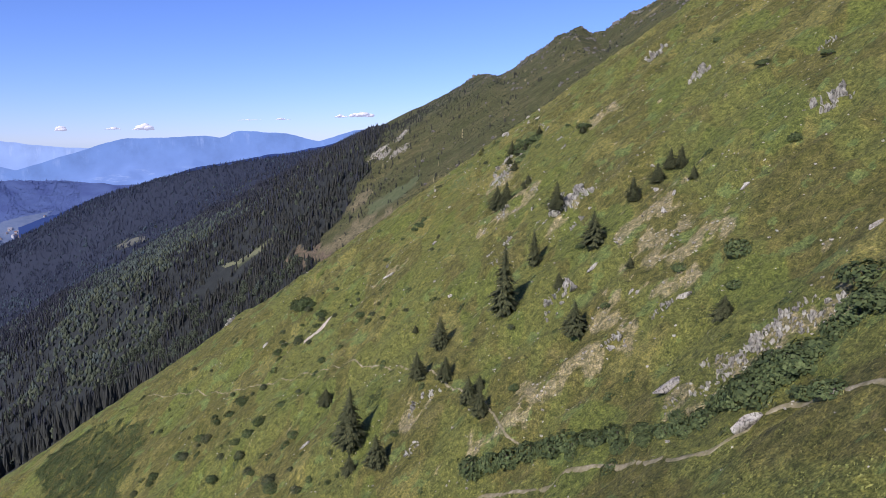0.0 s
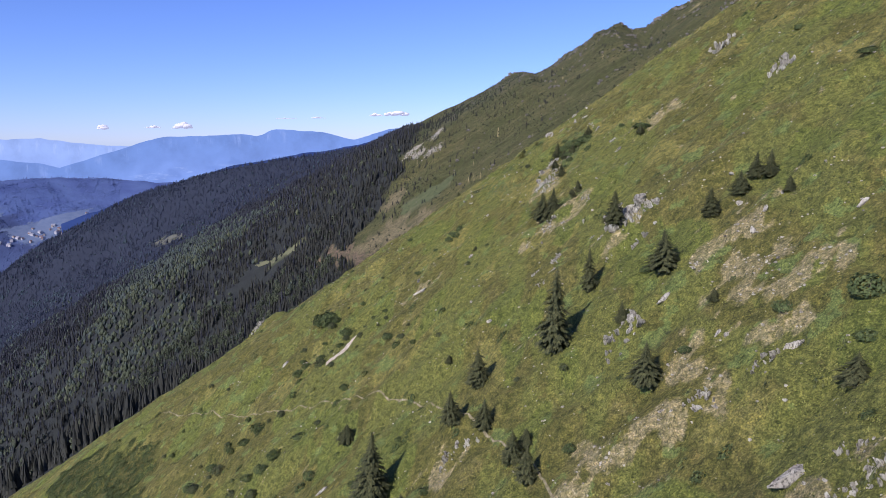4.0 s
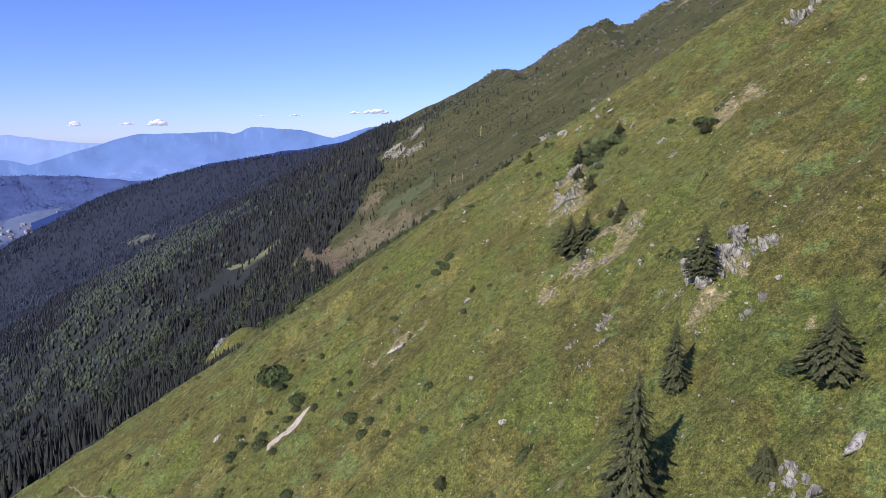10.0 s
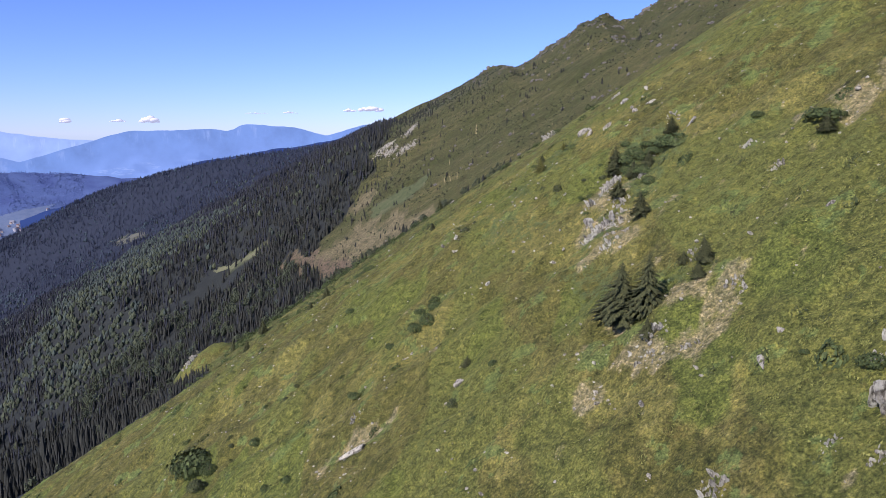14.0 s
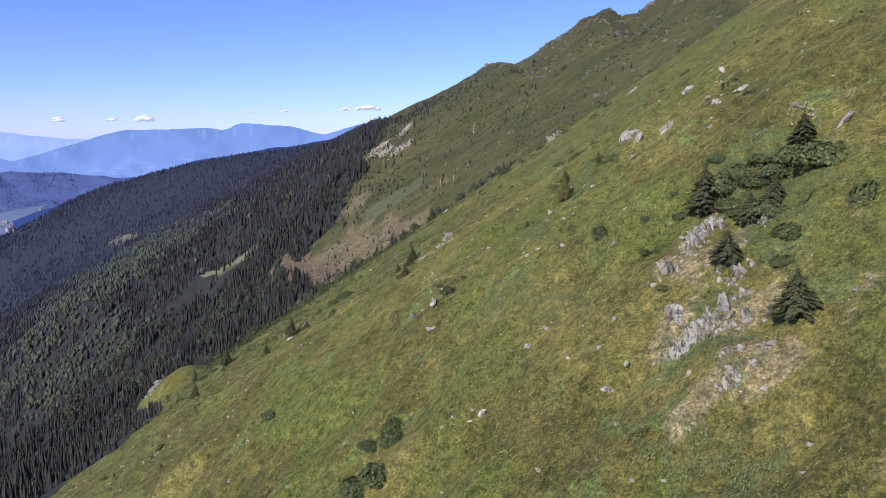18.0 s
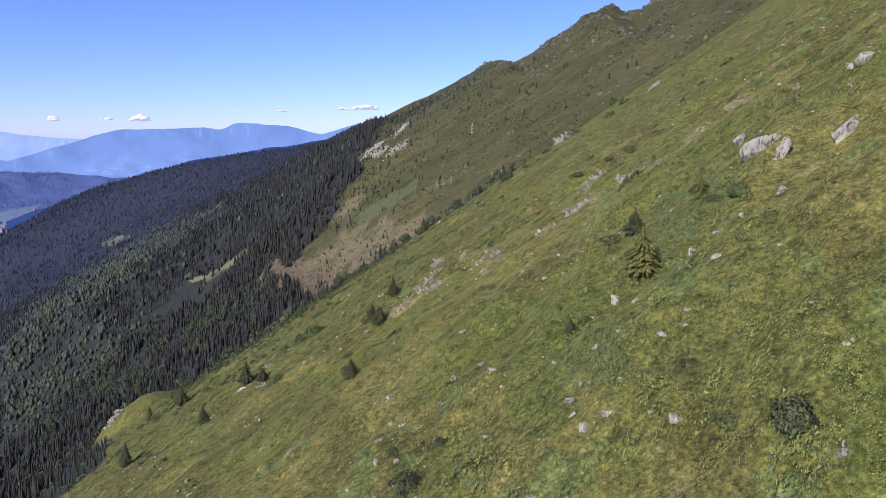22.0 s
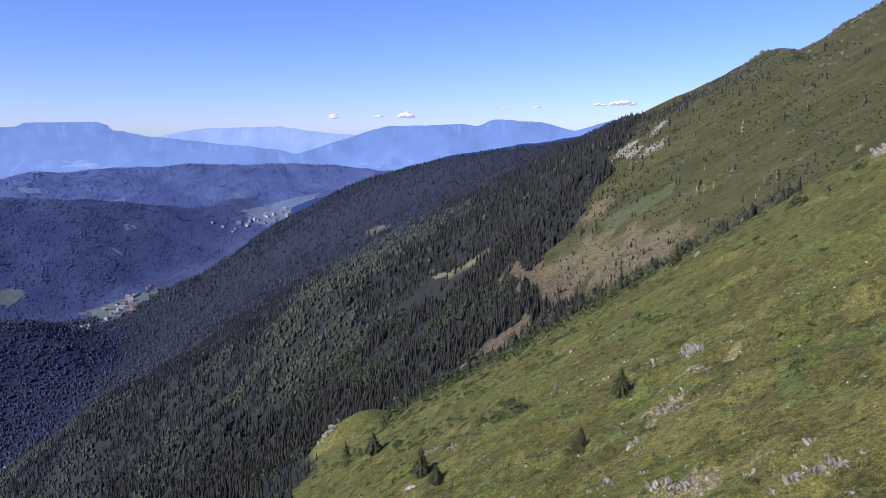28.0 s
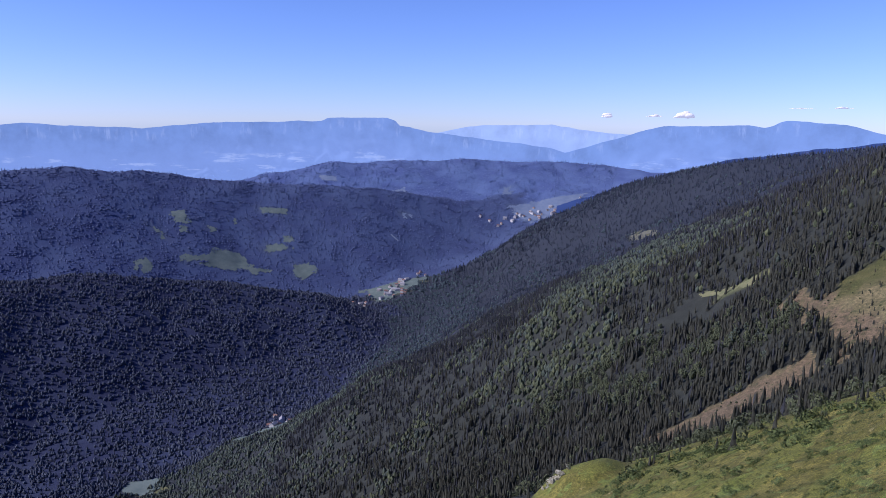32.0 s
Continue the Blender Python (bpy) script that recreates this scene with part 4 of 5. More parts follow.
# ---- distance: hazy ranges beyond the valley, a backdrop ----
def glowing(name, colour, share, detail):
    """A far range seen through miles of air, the haze painted into its glow: cliffs under the crest, paler towards its
    foot.
    """
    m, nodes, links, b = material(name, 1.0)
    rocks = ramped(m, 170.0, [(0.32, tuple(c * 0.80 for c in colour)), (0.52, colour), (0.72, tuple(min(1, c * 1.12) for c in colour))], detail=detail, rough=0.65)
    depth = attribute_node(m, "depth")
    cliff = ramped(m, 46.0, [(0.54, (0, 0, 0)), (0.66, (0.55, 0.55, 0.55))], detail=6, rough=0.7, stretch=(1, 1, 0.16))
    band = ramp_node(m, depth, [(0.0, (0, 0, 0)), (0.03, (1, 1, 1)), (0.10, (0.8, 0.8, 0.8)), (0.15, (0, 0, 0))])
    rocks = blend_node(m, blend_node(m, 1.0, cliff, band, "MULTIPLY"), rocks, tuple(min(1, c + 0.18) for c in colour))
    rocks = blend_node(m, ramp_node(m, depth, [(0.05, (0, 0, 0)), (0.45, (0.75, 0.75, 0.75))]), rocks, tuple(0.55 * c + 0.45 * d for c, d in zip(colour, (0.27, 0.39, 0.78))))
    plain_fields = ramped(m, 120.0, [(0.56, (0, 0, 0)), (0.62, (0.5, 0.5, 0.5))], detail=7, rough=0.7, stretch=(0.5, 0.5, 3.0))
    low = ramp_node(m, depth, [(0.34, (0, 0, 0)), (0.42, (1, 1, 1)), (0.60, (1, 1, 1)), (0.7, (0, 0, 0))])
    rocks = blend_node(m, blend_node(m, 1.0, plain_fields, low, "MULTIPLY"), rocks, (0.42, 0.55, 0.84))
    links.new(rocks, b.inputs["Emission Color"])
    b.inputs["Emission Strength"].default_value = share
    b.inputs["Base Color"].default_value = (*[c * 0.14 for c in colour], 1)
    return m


def range_backdrop(name, crest, depth, drop, mat, seed, rough, reach=0.0):
    """A mountain range: crest points as x, y, z, with spurs that come forward as they fall."""
    rng = np.random.RandomState(seed)
    pts = np.array(crest, float)
    if reach:
        way = pts - (-5.0, 215.0, 4.6)
        k = np.array([np.roots([w @ w, 2 * w @ e, e @ e - reach**2]).max() for w, e in ((w[:2], np.array((-5.0, 215.0))) for w in way)])
        pts = (-5.0, 215.0, 4.6) + way * k[:, None]
    run = np.r_[0, np.cumsum(np.hypot(*np.diff(pts[:, :2], axis=0).T))]
    s = np.arange(0, run[-1], 14.0)
    line = np.stack([np.interp(s, run, pts[:, k]) for k in range(3)], -1)
    line[:, 2] += rough * waves(s, 0 * s, 260, seed, 4)
    inward = -line[:, :2] / np.linalg.norm(line[:, :2], axis=1)[:, None]
    verts, rows = [], 26
    for r in range(rows):
        f = r / (rows - 1)
        spur = (0.5 + 0.5 * waves(s, 0 * s + 40 * r, 420, seed + 5, 3)) * depth * f
        p = line.copy()
        p[:, :2] += inward * spur[:, None]
        p[:, 2] -= drop * (f ** 0.8) * (1 + 0.10 * waves(s, 0 * s + 300 * f, 300, seed + 9, 3) * (f > 0))
        verts.append(p)
    verts = np.concatenate(verts)
    n = len(s)
    q = np.arange(n * rows).reshape(rows, n)
    quads = np.stack([q[:-1, :-1], q[1:, :-1], q[1:, 1:], q[:-1, 1:]], -1).reshape(-1, 4)
    ob = mesh_object(name, verts, quads, mat, smooth=True)
    at = ob.data.attributes.new("depth", "FLOAT", "POINT")
    at.data.foreach_set("value", np.repeat(np.linspace(0, 1, rows), n).astype(np.float32))
    return ob


RANGES = [
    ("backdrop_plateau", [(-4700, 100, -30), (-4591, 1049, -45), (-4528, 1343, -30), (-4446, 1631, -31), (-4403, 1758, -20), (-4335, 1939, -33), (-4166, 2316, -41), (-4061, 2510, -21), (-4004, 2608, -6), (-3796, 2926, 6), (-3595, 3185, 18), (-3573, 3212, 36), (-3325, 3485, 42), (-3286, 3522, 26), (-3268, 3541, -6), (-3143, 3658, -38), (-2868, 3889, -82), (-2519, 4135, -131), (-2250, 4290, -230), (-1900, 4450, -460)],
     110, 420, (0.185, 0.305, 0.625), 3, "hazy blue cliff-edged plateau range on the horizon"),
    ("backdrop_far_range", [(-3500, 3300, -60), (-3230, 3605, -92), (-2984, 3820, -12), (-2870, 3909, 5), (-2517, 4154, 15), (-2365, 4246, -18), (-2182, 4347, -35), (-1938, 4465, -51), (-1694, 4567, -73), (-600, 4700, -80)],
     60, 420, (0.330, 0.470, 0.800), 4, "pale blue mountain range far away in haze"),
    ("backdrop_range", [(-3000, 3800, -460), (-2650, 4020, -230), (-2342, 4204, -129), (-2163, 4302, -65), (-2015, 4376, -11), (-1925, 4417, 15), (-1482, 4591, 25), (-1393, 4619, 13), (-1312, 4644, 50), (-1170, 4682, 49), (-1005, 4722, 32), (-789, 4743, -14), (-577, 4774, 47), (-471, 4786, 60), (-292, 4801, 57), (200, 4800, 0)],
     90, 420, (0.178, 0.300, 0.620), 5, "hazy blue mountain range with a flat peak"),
]
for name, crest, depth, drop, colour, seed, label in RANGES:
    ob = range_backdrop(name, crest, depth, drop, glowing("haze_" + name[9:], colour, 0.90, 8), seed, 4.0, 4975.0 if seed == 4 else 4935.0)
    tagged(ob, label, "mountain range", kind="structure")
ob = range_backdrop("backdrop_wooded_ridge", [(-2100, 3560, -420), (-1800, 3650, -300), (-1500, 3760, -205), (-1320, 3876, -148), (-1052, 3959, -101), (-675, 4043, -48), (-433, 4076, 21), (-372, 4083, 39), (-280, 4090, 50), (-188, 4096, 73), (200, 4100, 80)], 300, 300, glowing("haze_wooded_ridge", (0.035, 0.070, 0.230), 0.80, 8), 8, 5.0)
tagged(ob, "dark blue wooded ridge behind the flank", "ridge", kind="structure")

mat_cloud, nodes, links, bsdf = material("cloud_white", 1.0)
bsdf.inputs["Base Color"].default_value = (0.42, 0.40, 0.40, 1)
# the clouds glow faintly themselves, in place of scattered sky light
bsdf.inputs["Emission Color"].default_value = (0.80, 0.84, 1.0, 1)
bsdf.inputs["Emission Strength"].default_value = 0.45


def cloud(x, y, z, wide, high, seed):
    """A small fair-weather cloud of many soft lumps with a flat base."""
    rng, bm = np.random.RandomState(seed), bmesh.new()
    for _ in range(26):
        u = rng.normal(0, 0.36)
        size = high * rng.uniform(0.25, 0.62) * math.exp(-1.6 * u * u)
        m = Matrix.Translation((u * wide, rng.normal(0, 0.12) * wide, size * 0.55 + rng.uniform(0, 0.5) * high * math.exp(-5 * u * u))) @ Matrix.Diagonal((size * rng.uniform(1.2, 2.4), size * 1.4, size * 0.8, 1))
        bmesh.ops.create_icosphere(bm, subdivisions=2, radius=1, matrix=m)
    me = bpy.data.meshes.new("cloud")
    bm.to_mesh(me)
    bm.free()
    me.materials.append(mat_cloud)
    me.polygons.foreach_set("use_smooth", [True] * len(me.polygons))
    ob = new("cloud", me)
    ob.matrix_world = pose(x, y, z, 0, 0, math.degrees(math.atan2(-x, y)))
    return tagged(ob, "small white fair-weather cloud low over the horizon", "cloud", "clouds on the horizon", kind="structure")


for n, row in enumerate([(-512, 4701, 132, 190, 40), (-1768, 4377, 64, 84, 44), (-1925, 4308, 68, 74, 20), (-2171, 4185, 62, 38, 30), (-1197, 4571, 118, 150, 9), (-1003, 4619, 120, 90, 14), (-640, 4686, 132, 70, 20)]):
    cloud(*row[:3], row[3] * 0.8, row[4] * 0.75, 60 + n)


# ---- plants and stones of the near slope ----
mat_needles = leafy("spruce_needles", (0.036, 0.043, 0.019), (0.064, 0.070, 0.028), (0.106, 0.108, 0.044))
mat_needles_pale = leafy("yellowing_needles", (0.072, 0.080, 0.021), (0.132, 0.132, 0.035), (0.205, 0.186, 0.055))
mat_round = leafy("juniper_bush", (0.036, 0.045, 0.020), (0.062, 0.074, 0.032), (0.104, 0.114, 0.052))
mat_shrub = leafy("shrub_leaves", (0.034, 0.050, 0.018), (0.058, 0.079, 0.026), (0.096, 0.118, 0.040))
mat_shrublet = leafy("shrublets", (0.042, 0.053, 0.020), (0.066, 0.078, 0.027), (0.108, 0.118, 0.042))
mat_alder = leafy("alder_leaves", (0.044, 0.066, 0.024), (0.074, 0.100, 0.034), (0.118, 0.144, 0.052))
mat_grass = leafy("grass_tufts", (0.140, 0.140, 0.038), (0.200, 0.190, 0.055), (0.275, 0.250, 0.092))
mat_herb = leafy("herb_leaves", (0.094, 0.116, 0.028), (0.132, 0.152, 0.037), (0.178, 0.190, 0.052))
mat_heath = leafy("heath_leaves", (0.125, 0.142, 0.034), (0.190, 0.200, 0.048), (0.270, 0.264, 0.074))
mat_bark, nodes, links, bsdf = material("spruce_bark", 0.95)
links.new(ramped(mat_bark, 0.12, [(0.3, (0.05, 0.04, 0.03)), (0.7, (0.16, 0.13, 0.11))], stretch=(1, 1, 0.2)), bsdf.inputs["Base Color"])
bump_node(mat_bark, noise_node(mat_bark, 0.06, 5), bsdf, 0.03)


def stone_material(name, tint):
    m, nodes, links, b = material(name, 0.88)
    rock = ramped(m, 0.9, [(0.28, (0.16, 0.145, 0.135)), (0.45, (0.34, 0.315, 0.30)), (0.62, (0.47, 0.45, 0.42)), (0.78, (0.60, 0.57, 0.53))], detail=9, rough=0.7)
    cracks = ramped(m, 0.30, [(0.42, (0.30, 0.29, 0.28)), (0.50, (1, 1, 1))], detail=6, rough=0.7, stretch=(1.6, 1.6, 0.45))
    c = blend_node(m, 0.95, rock, blend_node(m, 1.0, rock, cracks, "MULTIPLY"))
    c = blend_node(m, 1.0, c, tint, "MULTIPLY")
    lichen = ramped(m, 0.5, [(0.60, (0, 0, 0)), (0.70, (1, 1, 1))], detail=7, rough=0.8)
    c = blend_node(m, blend_node(m, 0.5, (0, 0, 0), lichen), c, (0.26, 0.25, 0.14))
    v = nodes.new("ShaderNodeObjectInfo")
    c = blend_node(m, 0.5, c, blend_node(m, 1.0, c, ramp_node(m, v.outputs["Random"], [(0, (0.7, 0.68, 0.68)), (1, (1.25, 1.22, 1.18))]), "MULTIPLY"))
    links.new(c, b.inputs["Base Color"])
    bump_node(m, noise_node(m, 0.22, 9, 0.7), b, 0.16, 0.9)
    return m


mat_rock = stone_material("schist", (0.97, 1.0, 0.86))
mat_crest = stone_material("weathered_crest_rock", (0.46, 0.46, 0.41))
mat_boulder = stone_material("pale_boulder", (1.08, 1.09, 0.93))
mat_rubble = stone_material("loose_stones", (0.92, 0.92, 0.76))
mat_trail, nodes, links, bsdf = material("trodden_earth", 0.95)
links.new(ramped(mat_trail, 0.8, [(0.34, (0.115, 0.106, 0.045)), (0.5, (0.21, 0.182, 0.100)), (0.68, (0.35, 0.30, 0.20))], detail=8, rough=0.7), bsdf.inputs["Base Color"])
bump_node(mat_trail, noise_node(mat_trail, 0.2, 6, 0.7), bsdf, 0.08)
mat_scree, nodes, links, bsdf = material("fresh_scree", 0.95)
links.new(ramped(mat_scree, 0.7, [(0.3, (0.30, 0.24, 0.17)), (0.5, (0.44, 0.38, 0.29)), (0.7, (0.56, 0.51, 0.42))], detail=8, rough=0.7), bsdf.inputs["Base Color"])
bump_node(mat_scree, noise_node(mat_scree, 0.25, 7, 0.75), bsdf, 0.12)


def height(x, y):
    return float(ground(np.array([x]), np.array([y]))[0])


def thing(name, label, category, group=""):
    return tagged(new(name), label, category, group)


def tube(points, radii, sides=6):
    """Corners and triangles of a tapered, bending limb."""
    v, f = [], []
    for n, ((x, y, z), r) in enumerate(zip(points, radii)):
        for s in range(sides):
            a = 2 * math.pi * s / sides
            v.append((x + r * math.cos(a), y + r * math.sin(a), z))
    for n in range(len(points) - 1):
        for s in range(sides):
            a, b = n * sides + s, n * sides + (s + 1) % sides
            f += [(a, b, b + sides), (a, b + sides, a + sides)]
    return np.array(v), np.array(f)


# -- spruces: a trunk and a crown of drooping fronds
def spruce_crown(seed, slim, whorls=33):
    """Tiers of boughs, each a flat drooping pad of short twigs to both sides of a spine, with gaps between the tiers."""
    rng = np.random.RandomState(seed)
    v, f = [], []

    def bough(z, a, reach, droop):
        c, s = math.cos(a), math.sin(a)
        sag = droop * rng.uniform(0.6, 1.4)
        bend = rng.normal(0, 0.10)

        def at(d, w, up):
            r, w = reach * d, w + bend * reach * d * d
            return (c * r - s * w, s * r + c * w, z + 0.12 * reach * d - sag * d * d + 0.5 * sag * max(0.0, d - 0.75) + up)

        for d in np.arange(0.16, 1.0, 0.055 if slim < 0.33 else 0.038):
            for side in (-1, 1):
                size = reach * (0.28 - 0.15 * d) * rng.uniform(0.6, 1.3) * (1.0 if slim < 0.33 else 0.72)
                out, w, up = d + 0.75 * size / reach, side * size * 0.85, rng.uniform(-0.45, 0.12) * size
                base = len(v)
                v.extend([at(d, 0, 0.004), at(d + 0.32 * (out - d) - 0.03, w * 0.55, 0.5 * up + 0.03 * reach), at(out, w, up), at(d + 0.75 * (out - d) + 0.03, w * 0.40, 0.3 * up)])
                f.extend([(base, base + 2, base + 1), (base, base + 3, base + 2)])
        base = len(v)
        v.extend([at(0.75, -0.05 * reach, 0), at(0.75, 0.05 * reach, 0), at(1.06, 0, 0.02 * reach)])
        f.append((base, base + 1, base + 2))

    for k in range(whorls):
        t = (k + 0.3) / whorls
        z = 0.07 + 0.90 * t
        r = slim * (1 - t) ** 0.85 * min(1.0, 0.74 + 2.0 * t) * rng.uniform(0.80, 1.14) + 0.016
        n = max(6, int(12 * (1 - t) + 6))
        turn = rng.uniform(0, 6.28)
        for q in range(n):
            bough(z + rng.normal(0, 0.006), turn + 2 * math.pi * q / n + rng.normal(0, 0.16), r * rng.uniform(0.58, 1.22), 0.015 + 0.34 * r)
    v.extend([(0.006, 0, 0.92), (-0.004, 0.005, 0.92), (-0.004, -0.005, 0.92), (0, 0, 1.03)])
    b = len(v) - 4
    f.extend([(b, b + 1, b + 3), (b + 1, b + 2, b + 3), (b + 2, b, b + 3)])
    core, cf = tube([(0, 0, 0.05), (0, 0, 0.2), (0, 0, 0.55), (0, 0, 0.90)], [slim * 0.30, slim * 0.42, slim * 0.24, 0.012], 9)
    f.extend((cf + len(v)).tolist())
    v.extend(core.tolist())
    return np.array(v), np.array(f)


def spruce_kind(seed, slim, mat, label):
    top = thing("spruce", label, "tree", "spruces on the slope")
    rng = np.random.RandomState(seed)
    tv, tf = tube([(0, 0, -0.12), (0.004, 0, 0.1), (0.0, 0.004, 0.5), (0, 0, 0.96)], [0.028, 0.022, 0.013, 0.003], 8)
    mesh_object("trunk", tv, tf, mat_bark, top)
    cv, cf = spruce_crown(seed, slim)
    mesh_object("crown", cv, cf, mat, top)
    return top


def planted_copies(kinds, rows, jitter, widths=(0.9, 1.15), sink=0.0):
    """Each row becomes a thing of one of the kinds; the first of each kind is moved itself."""
    rng, first = random.Random(jitter), {}
    for n, (x, y, size) in enumerate(rows):
        kind = kinds[n % len(kinds)]
        w = size * rng.uniform(*widths)
        m = Matrix.LocRotScale((x, y, height(x, y) - sink * size), Euler((rng.gauss(0, 0.03), rng.gauss(0, 0.03), rng.uniform(0, 6.28))), (w, w, size))
        if kind.name in first:
            copy_thing(kind, m)
        else:
            first[kind.name] = (kind, m)
    for kind, m in first.values():
        kind.matrix_basis = m


young = "young dark green spruce standing on the grassy slope"
spruce_tall = [spruce_kind(101, 0.21, mat_needles, "tall dark green spruce casting a long shadow"), spruce_kind(102, 0.23, mat_needles, "tall dense spruce rooted on steep grass")]
spruce_mid = [spruce_kind(103, 0.30, mat_needles, young), spruce_kind(104, 0.34, mat_needles, "broad young spruce beside rock outcrops"), spruce_kind(105, 0.28, mat_needles, young)]
spruce_low = [spruce_kind(106, 0.42, mat_needles, "low bushy spruce on the heath"), spruce_kind(108, 0.45, mat_needles, "low bushy spruce on the heath")]
planted_copies([spruce_kind(107, 0.36, mat_needles_pale, "small yellowing spruce standing in dwarf juniper")], [(10.5, 194.2, 2.5), (14.2, 197.8, 1.4)], 5)
planted_copies(spruce_tall, [(x, y, h * 1.25) for x, y, h in SPRUCES if h > 4.4], 1)
planted_copies(spruce_mid, [(x, y, h * 1.35) for x, y, h in SPRUCES if 2.3 < h <= 4.4], 2, (0.95, 1.25))
planted_copies(spruce_low, [(x, y, h * (1.4 if y < 150 else 1.15)) for x, y, h in SPRUCES if h <= 2.3], 3, (0.95, 1.3))


# -- bushes: stems and a rounded crown of leaf sprays
def leaf_cloud(seed, n, leaf, flat):
    """Sprays of leaves over a lumpy dome, one unit in radius."""
    rng = np.random.RandomState(seed)
    d = rng.normal(0, 1, (n, 3))
    d[:, 2] = np.abs(d[:, 2]) * 0.9 - 0.1
    d /= np.linalg.norm(d, axis=1)[:, None]
    lumps = rng.normal(0, 1, (7, 3))
    lumps /= np.linalg.norm(lumps, axis=1)[:, None]
    r = 0.72 + 0.34 * np.max(d @ lumps.T, axis=1) ** 3 + rng.normal(0, 0.07, n)
    p = d * r[:, None] * rng.uniform(0.62, 1.0, (n, 1)) ** 0.35 * (1, 1, flat)
    u = np.cross(d, rng.normal(0, 1, (n, 3)))
    u /= np.linalg.norm(u, axis=1)[:, None]
    w = np.cross(d, u) + 0.5 * rng.normal(0, 1, (n, 3))
    s = leaf * rng.uniform(0.6, 1.3, (n, 1))
    v = np.stack([p - u * s, p - w * s * 0.55, p + u * s, p + w * s * 0.55 + d * s * 0.25], 1).reshape(-1, 3)
    k = np.arange(n)[:, None] * 4
    f = np.concatenate([k + [0, 1, 2], k + [0, 2, 3]])
    return v, f


def leaf_spray(seed, n, leaf, flat):
    """A light cushion of single pointed leaves, one unit in radius."""
    v, f = leaf_cloud(seed, n, leaf, flat)
    v = v.reshape(n, 4, 3)[:, [0, 1, 3]].reshape(-1, 3)
    return v, np.arange(n * 3).reshape(n, 3)


def bush_kind(seed, mat, label, flat=0.85):
    top = thing("bush", label, "bush", "bushes on the slope")
    cv, cf = leaf_cloud(seed, 800, 0.088, flat)
    mesh_object("crown", cv, cf, mat, top)
    rng = np.random.RandomState(seed)
    for _ in range(3):
        a, r = rng.uniform(0, 6.28), rng.uniform(0.2, 0.5)
        sv, sf = tube([(0, 0, -0.25), (r * 0.4 * math.cos(a), r * 0.4 * math.sin(a), 0.2), (r * math.cos(a), r * math.sin(a), 0.6 * flat)], [0.05, 0.04, 0.02], 5)
        mesh_object("stem", sv, sf, mat_bark, top)
    return top


bush_kinds = [bush_kind(201, mat_shrub, "rounded dark green bush on the grassy slope"), bush_kind(202, mat_shrub, "low dark shrub among grass and stones", 0.65), bush_kind(203, mat_alder, "green alder bush beside bare rubble", 0.8), bush_kind(204, mat_alder, "leafy green alder bush on the slope", 0.7)]
round_kinds = [bush_kind(205, mat_round, "dark rounded juniper bush on the open slope", 1.2), bush_kind(206, mat_round, "dark grey-green bush dotted on the grass", 1.0), bush_kind(207, mat_shrub, "small round bush on steep grass", 1.1)]
planted_copies(round_kinds, [(x, y, r * 1.1) for x, y, r in ROUND_BUSHES], 6, (0.95, 1.3))
planted_copies(bush_kinds, [(x, y, r * (1.7 if y < 80 else 1.15)) for x, y, r in BUSHES], 4, (0.9, 1.25))


# -- stones: split, angular blocks
def block_shape(seed, squash, cuts=14):
    """An angular stone, one unit in half-width: a ball with flat faces split off it, then roughened."""
    rng, bm = np.random.RandomState(seed), bmesh.new()
    bmesh.ops.create_icosphere(bm, subdivisions=3, radius=1.25)
    v = np.array([q.co[:] for q in bm.verts])
    f = np.array([[q.index for q in p.verts] for p in bm.faces])
    bm.free()
    for _ in range(cuts):
        n = rng.normal(0, 1, 3)
        n /= np.linalg.norm(n)
        h = rng.uniform(0.50, 0.90)
        over = v @ n - h
        v = v - np.clip(over, 0, None)[:, None] * n
    v = v * squash
    grain = v @ np.array((0.55, 0.25, 0.80)) * 4.2 + 0.5 * waves(v[:, 0] * 3, v[:, 1] * 3, 2.0, seed + 40)
    ledge = np.abs((grain % 1.0) - 0.5)
    v = v * (1 - 0.10 * ledge[:, None] * (1, 1, 0.4)) + 0.03 * rng.normal(0, 1, v.shape)
    v = v + 0.05 * np.stack([waves(v[:, 0] + 9 * k, v[:, 1] + v[:, 2] * 0.7, 0.5, seed + k, 3) for k in range(3)], -1)
    return v, f


STONES = [block_shape(301 + k, s) for k, s in enumerate([(1.0, 0.8, 0.7), (1.15, 0.7, 0.6), (0.9, 0.9, 0.8), (1.3, 0.6, 0.5)])]
SLABS = [block_shape(321 + k, s, 18) for k, s in enumerate([(0.60, 0.40, 1.20), (0.45, 0.32, 1.45), (0.80, 0.42, 1.0), (0.55, 0.50, 1.1)])]
stone_meshes, slab_meshes = [], []
for store, shapes, mat in ((stone_meshes, STONES, mat_boulder), (slab_meshes, SLABS, mat_rock)):
    for v, f in shapes:
        ob = mesh_object("stone", v, f, mat)
        store.append(ob.data)
        bpy.data.objects.remove(ob)

rng = random.Random(9)
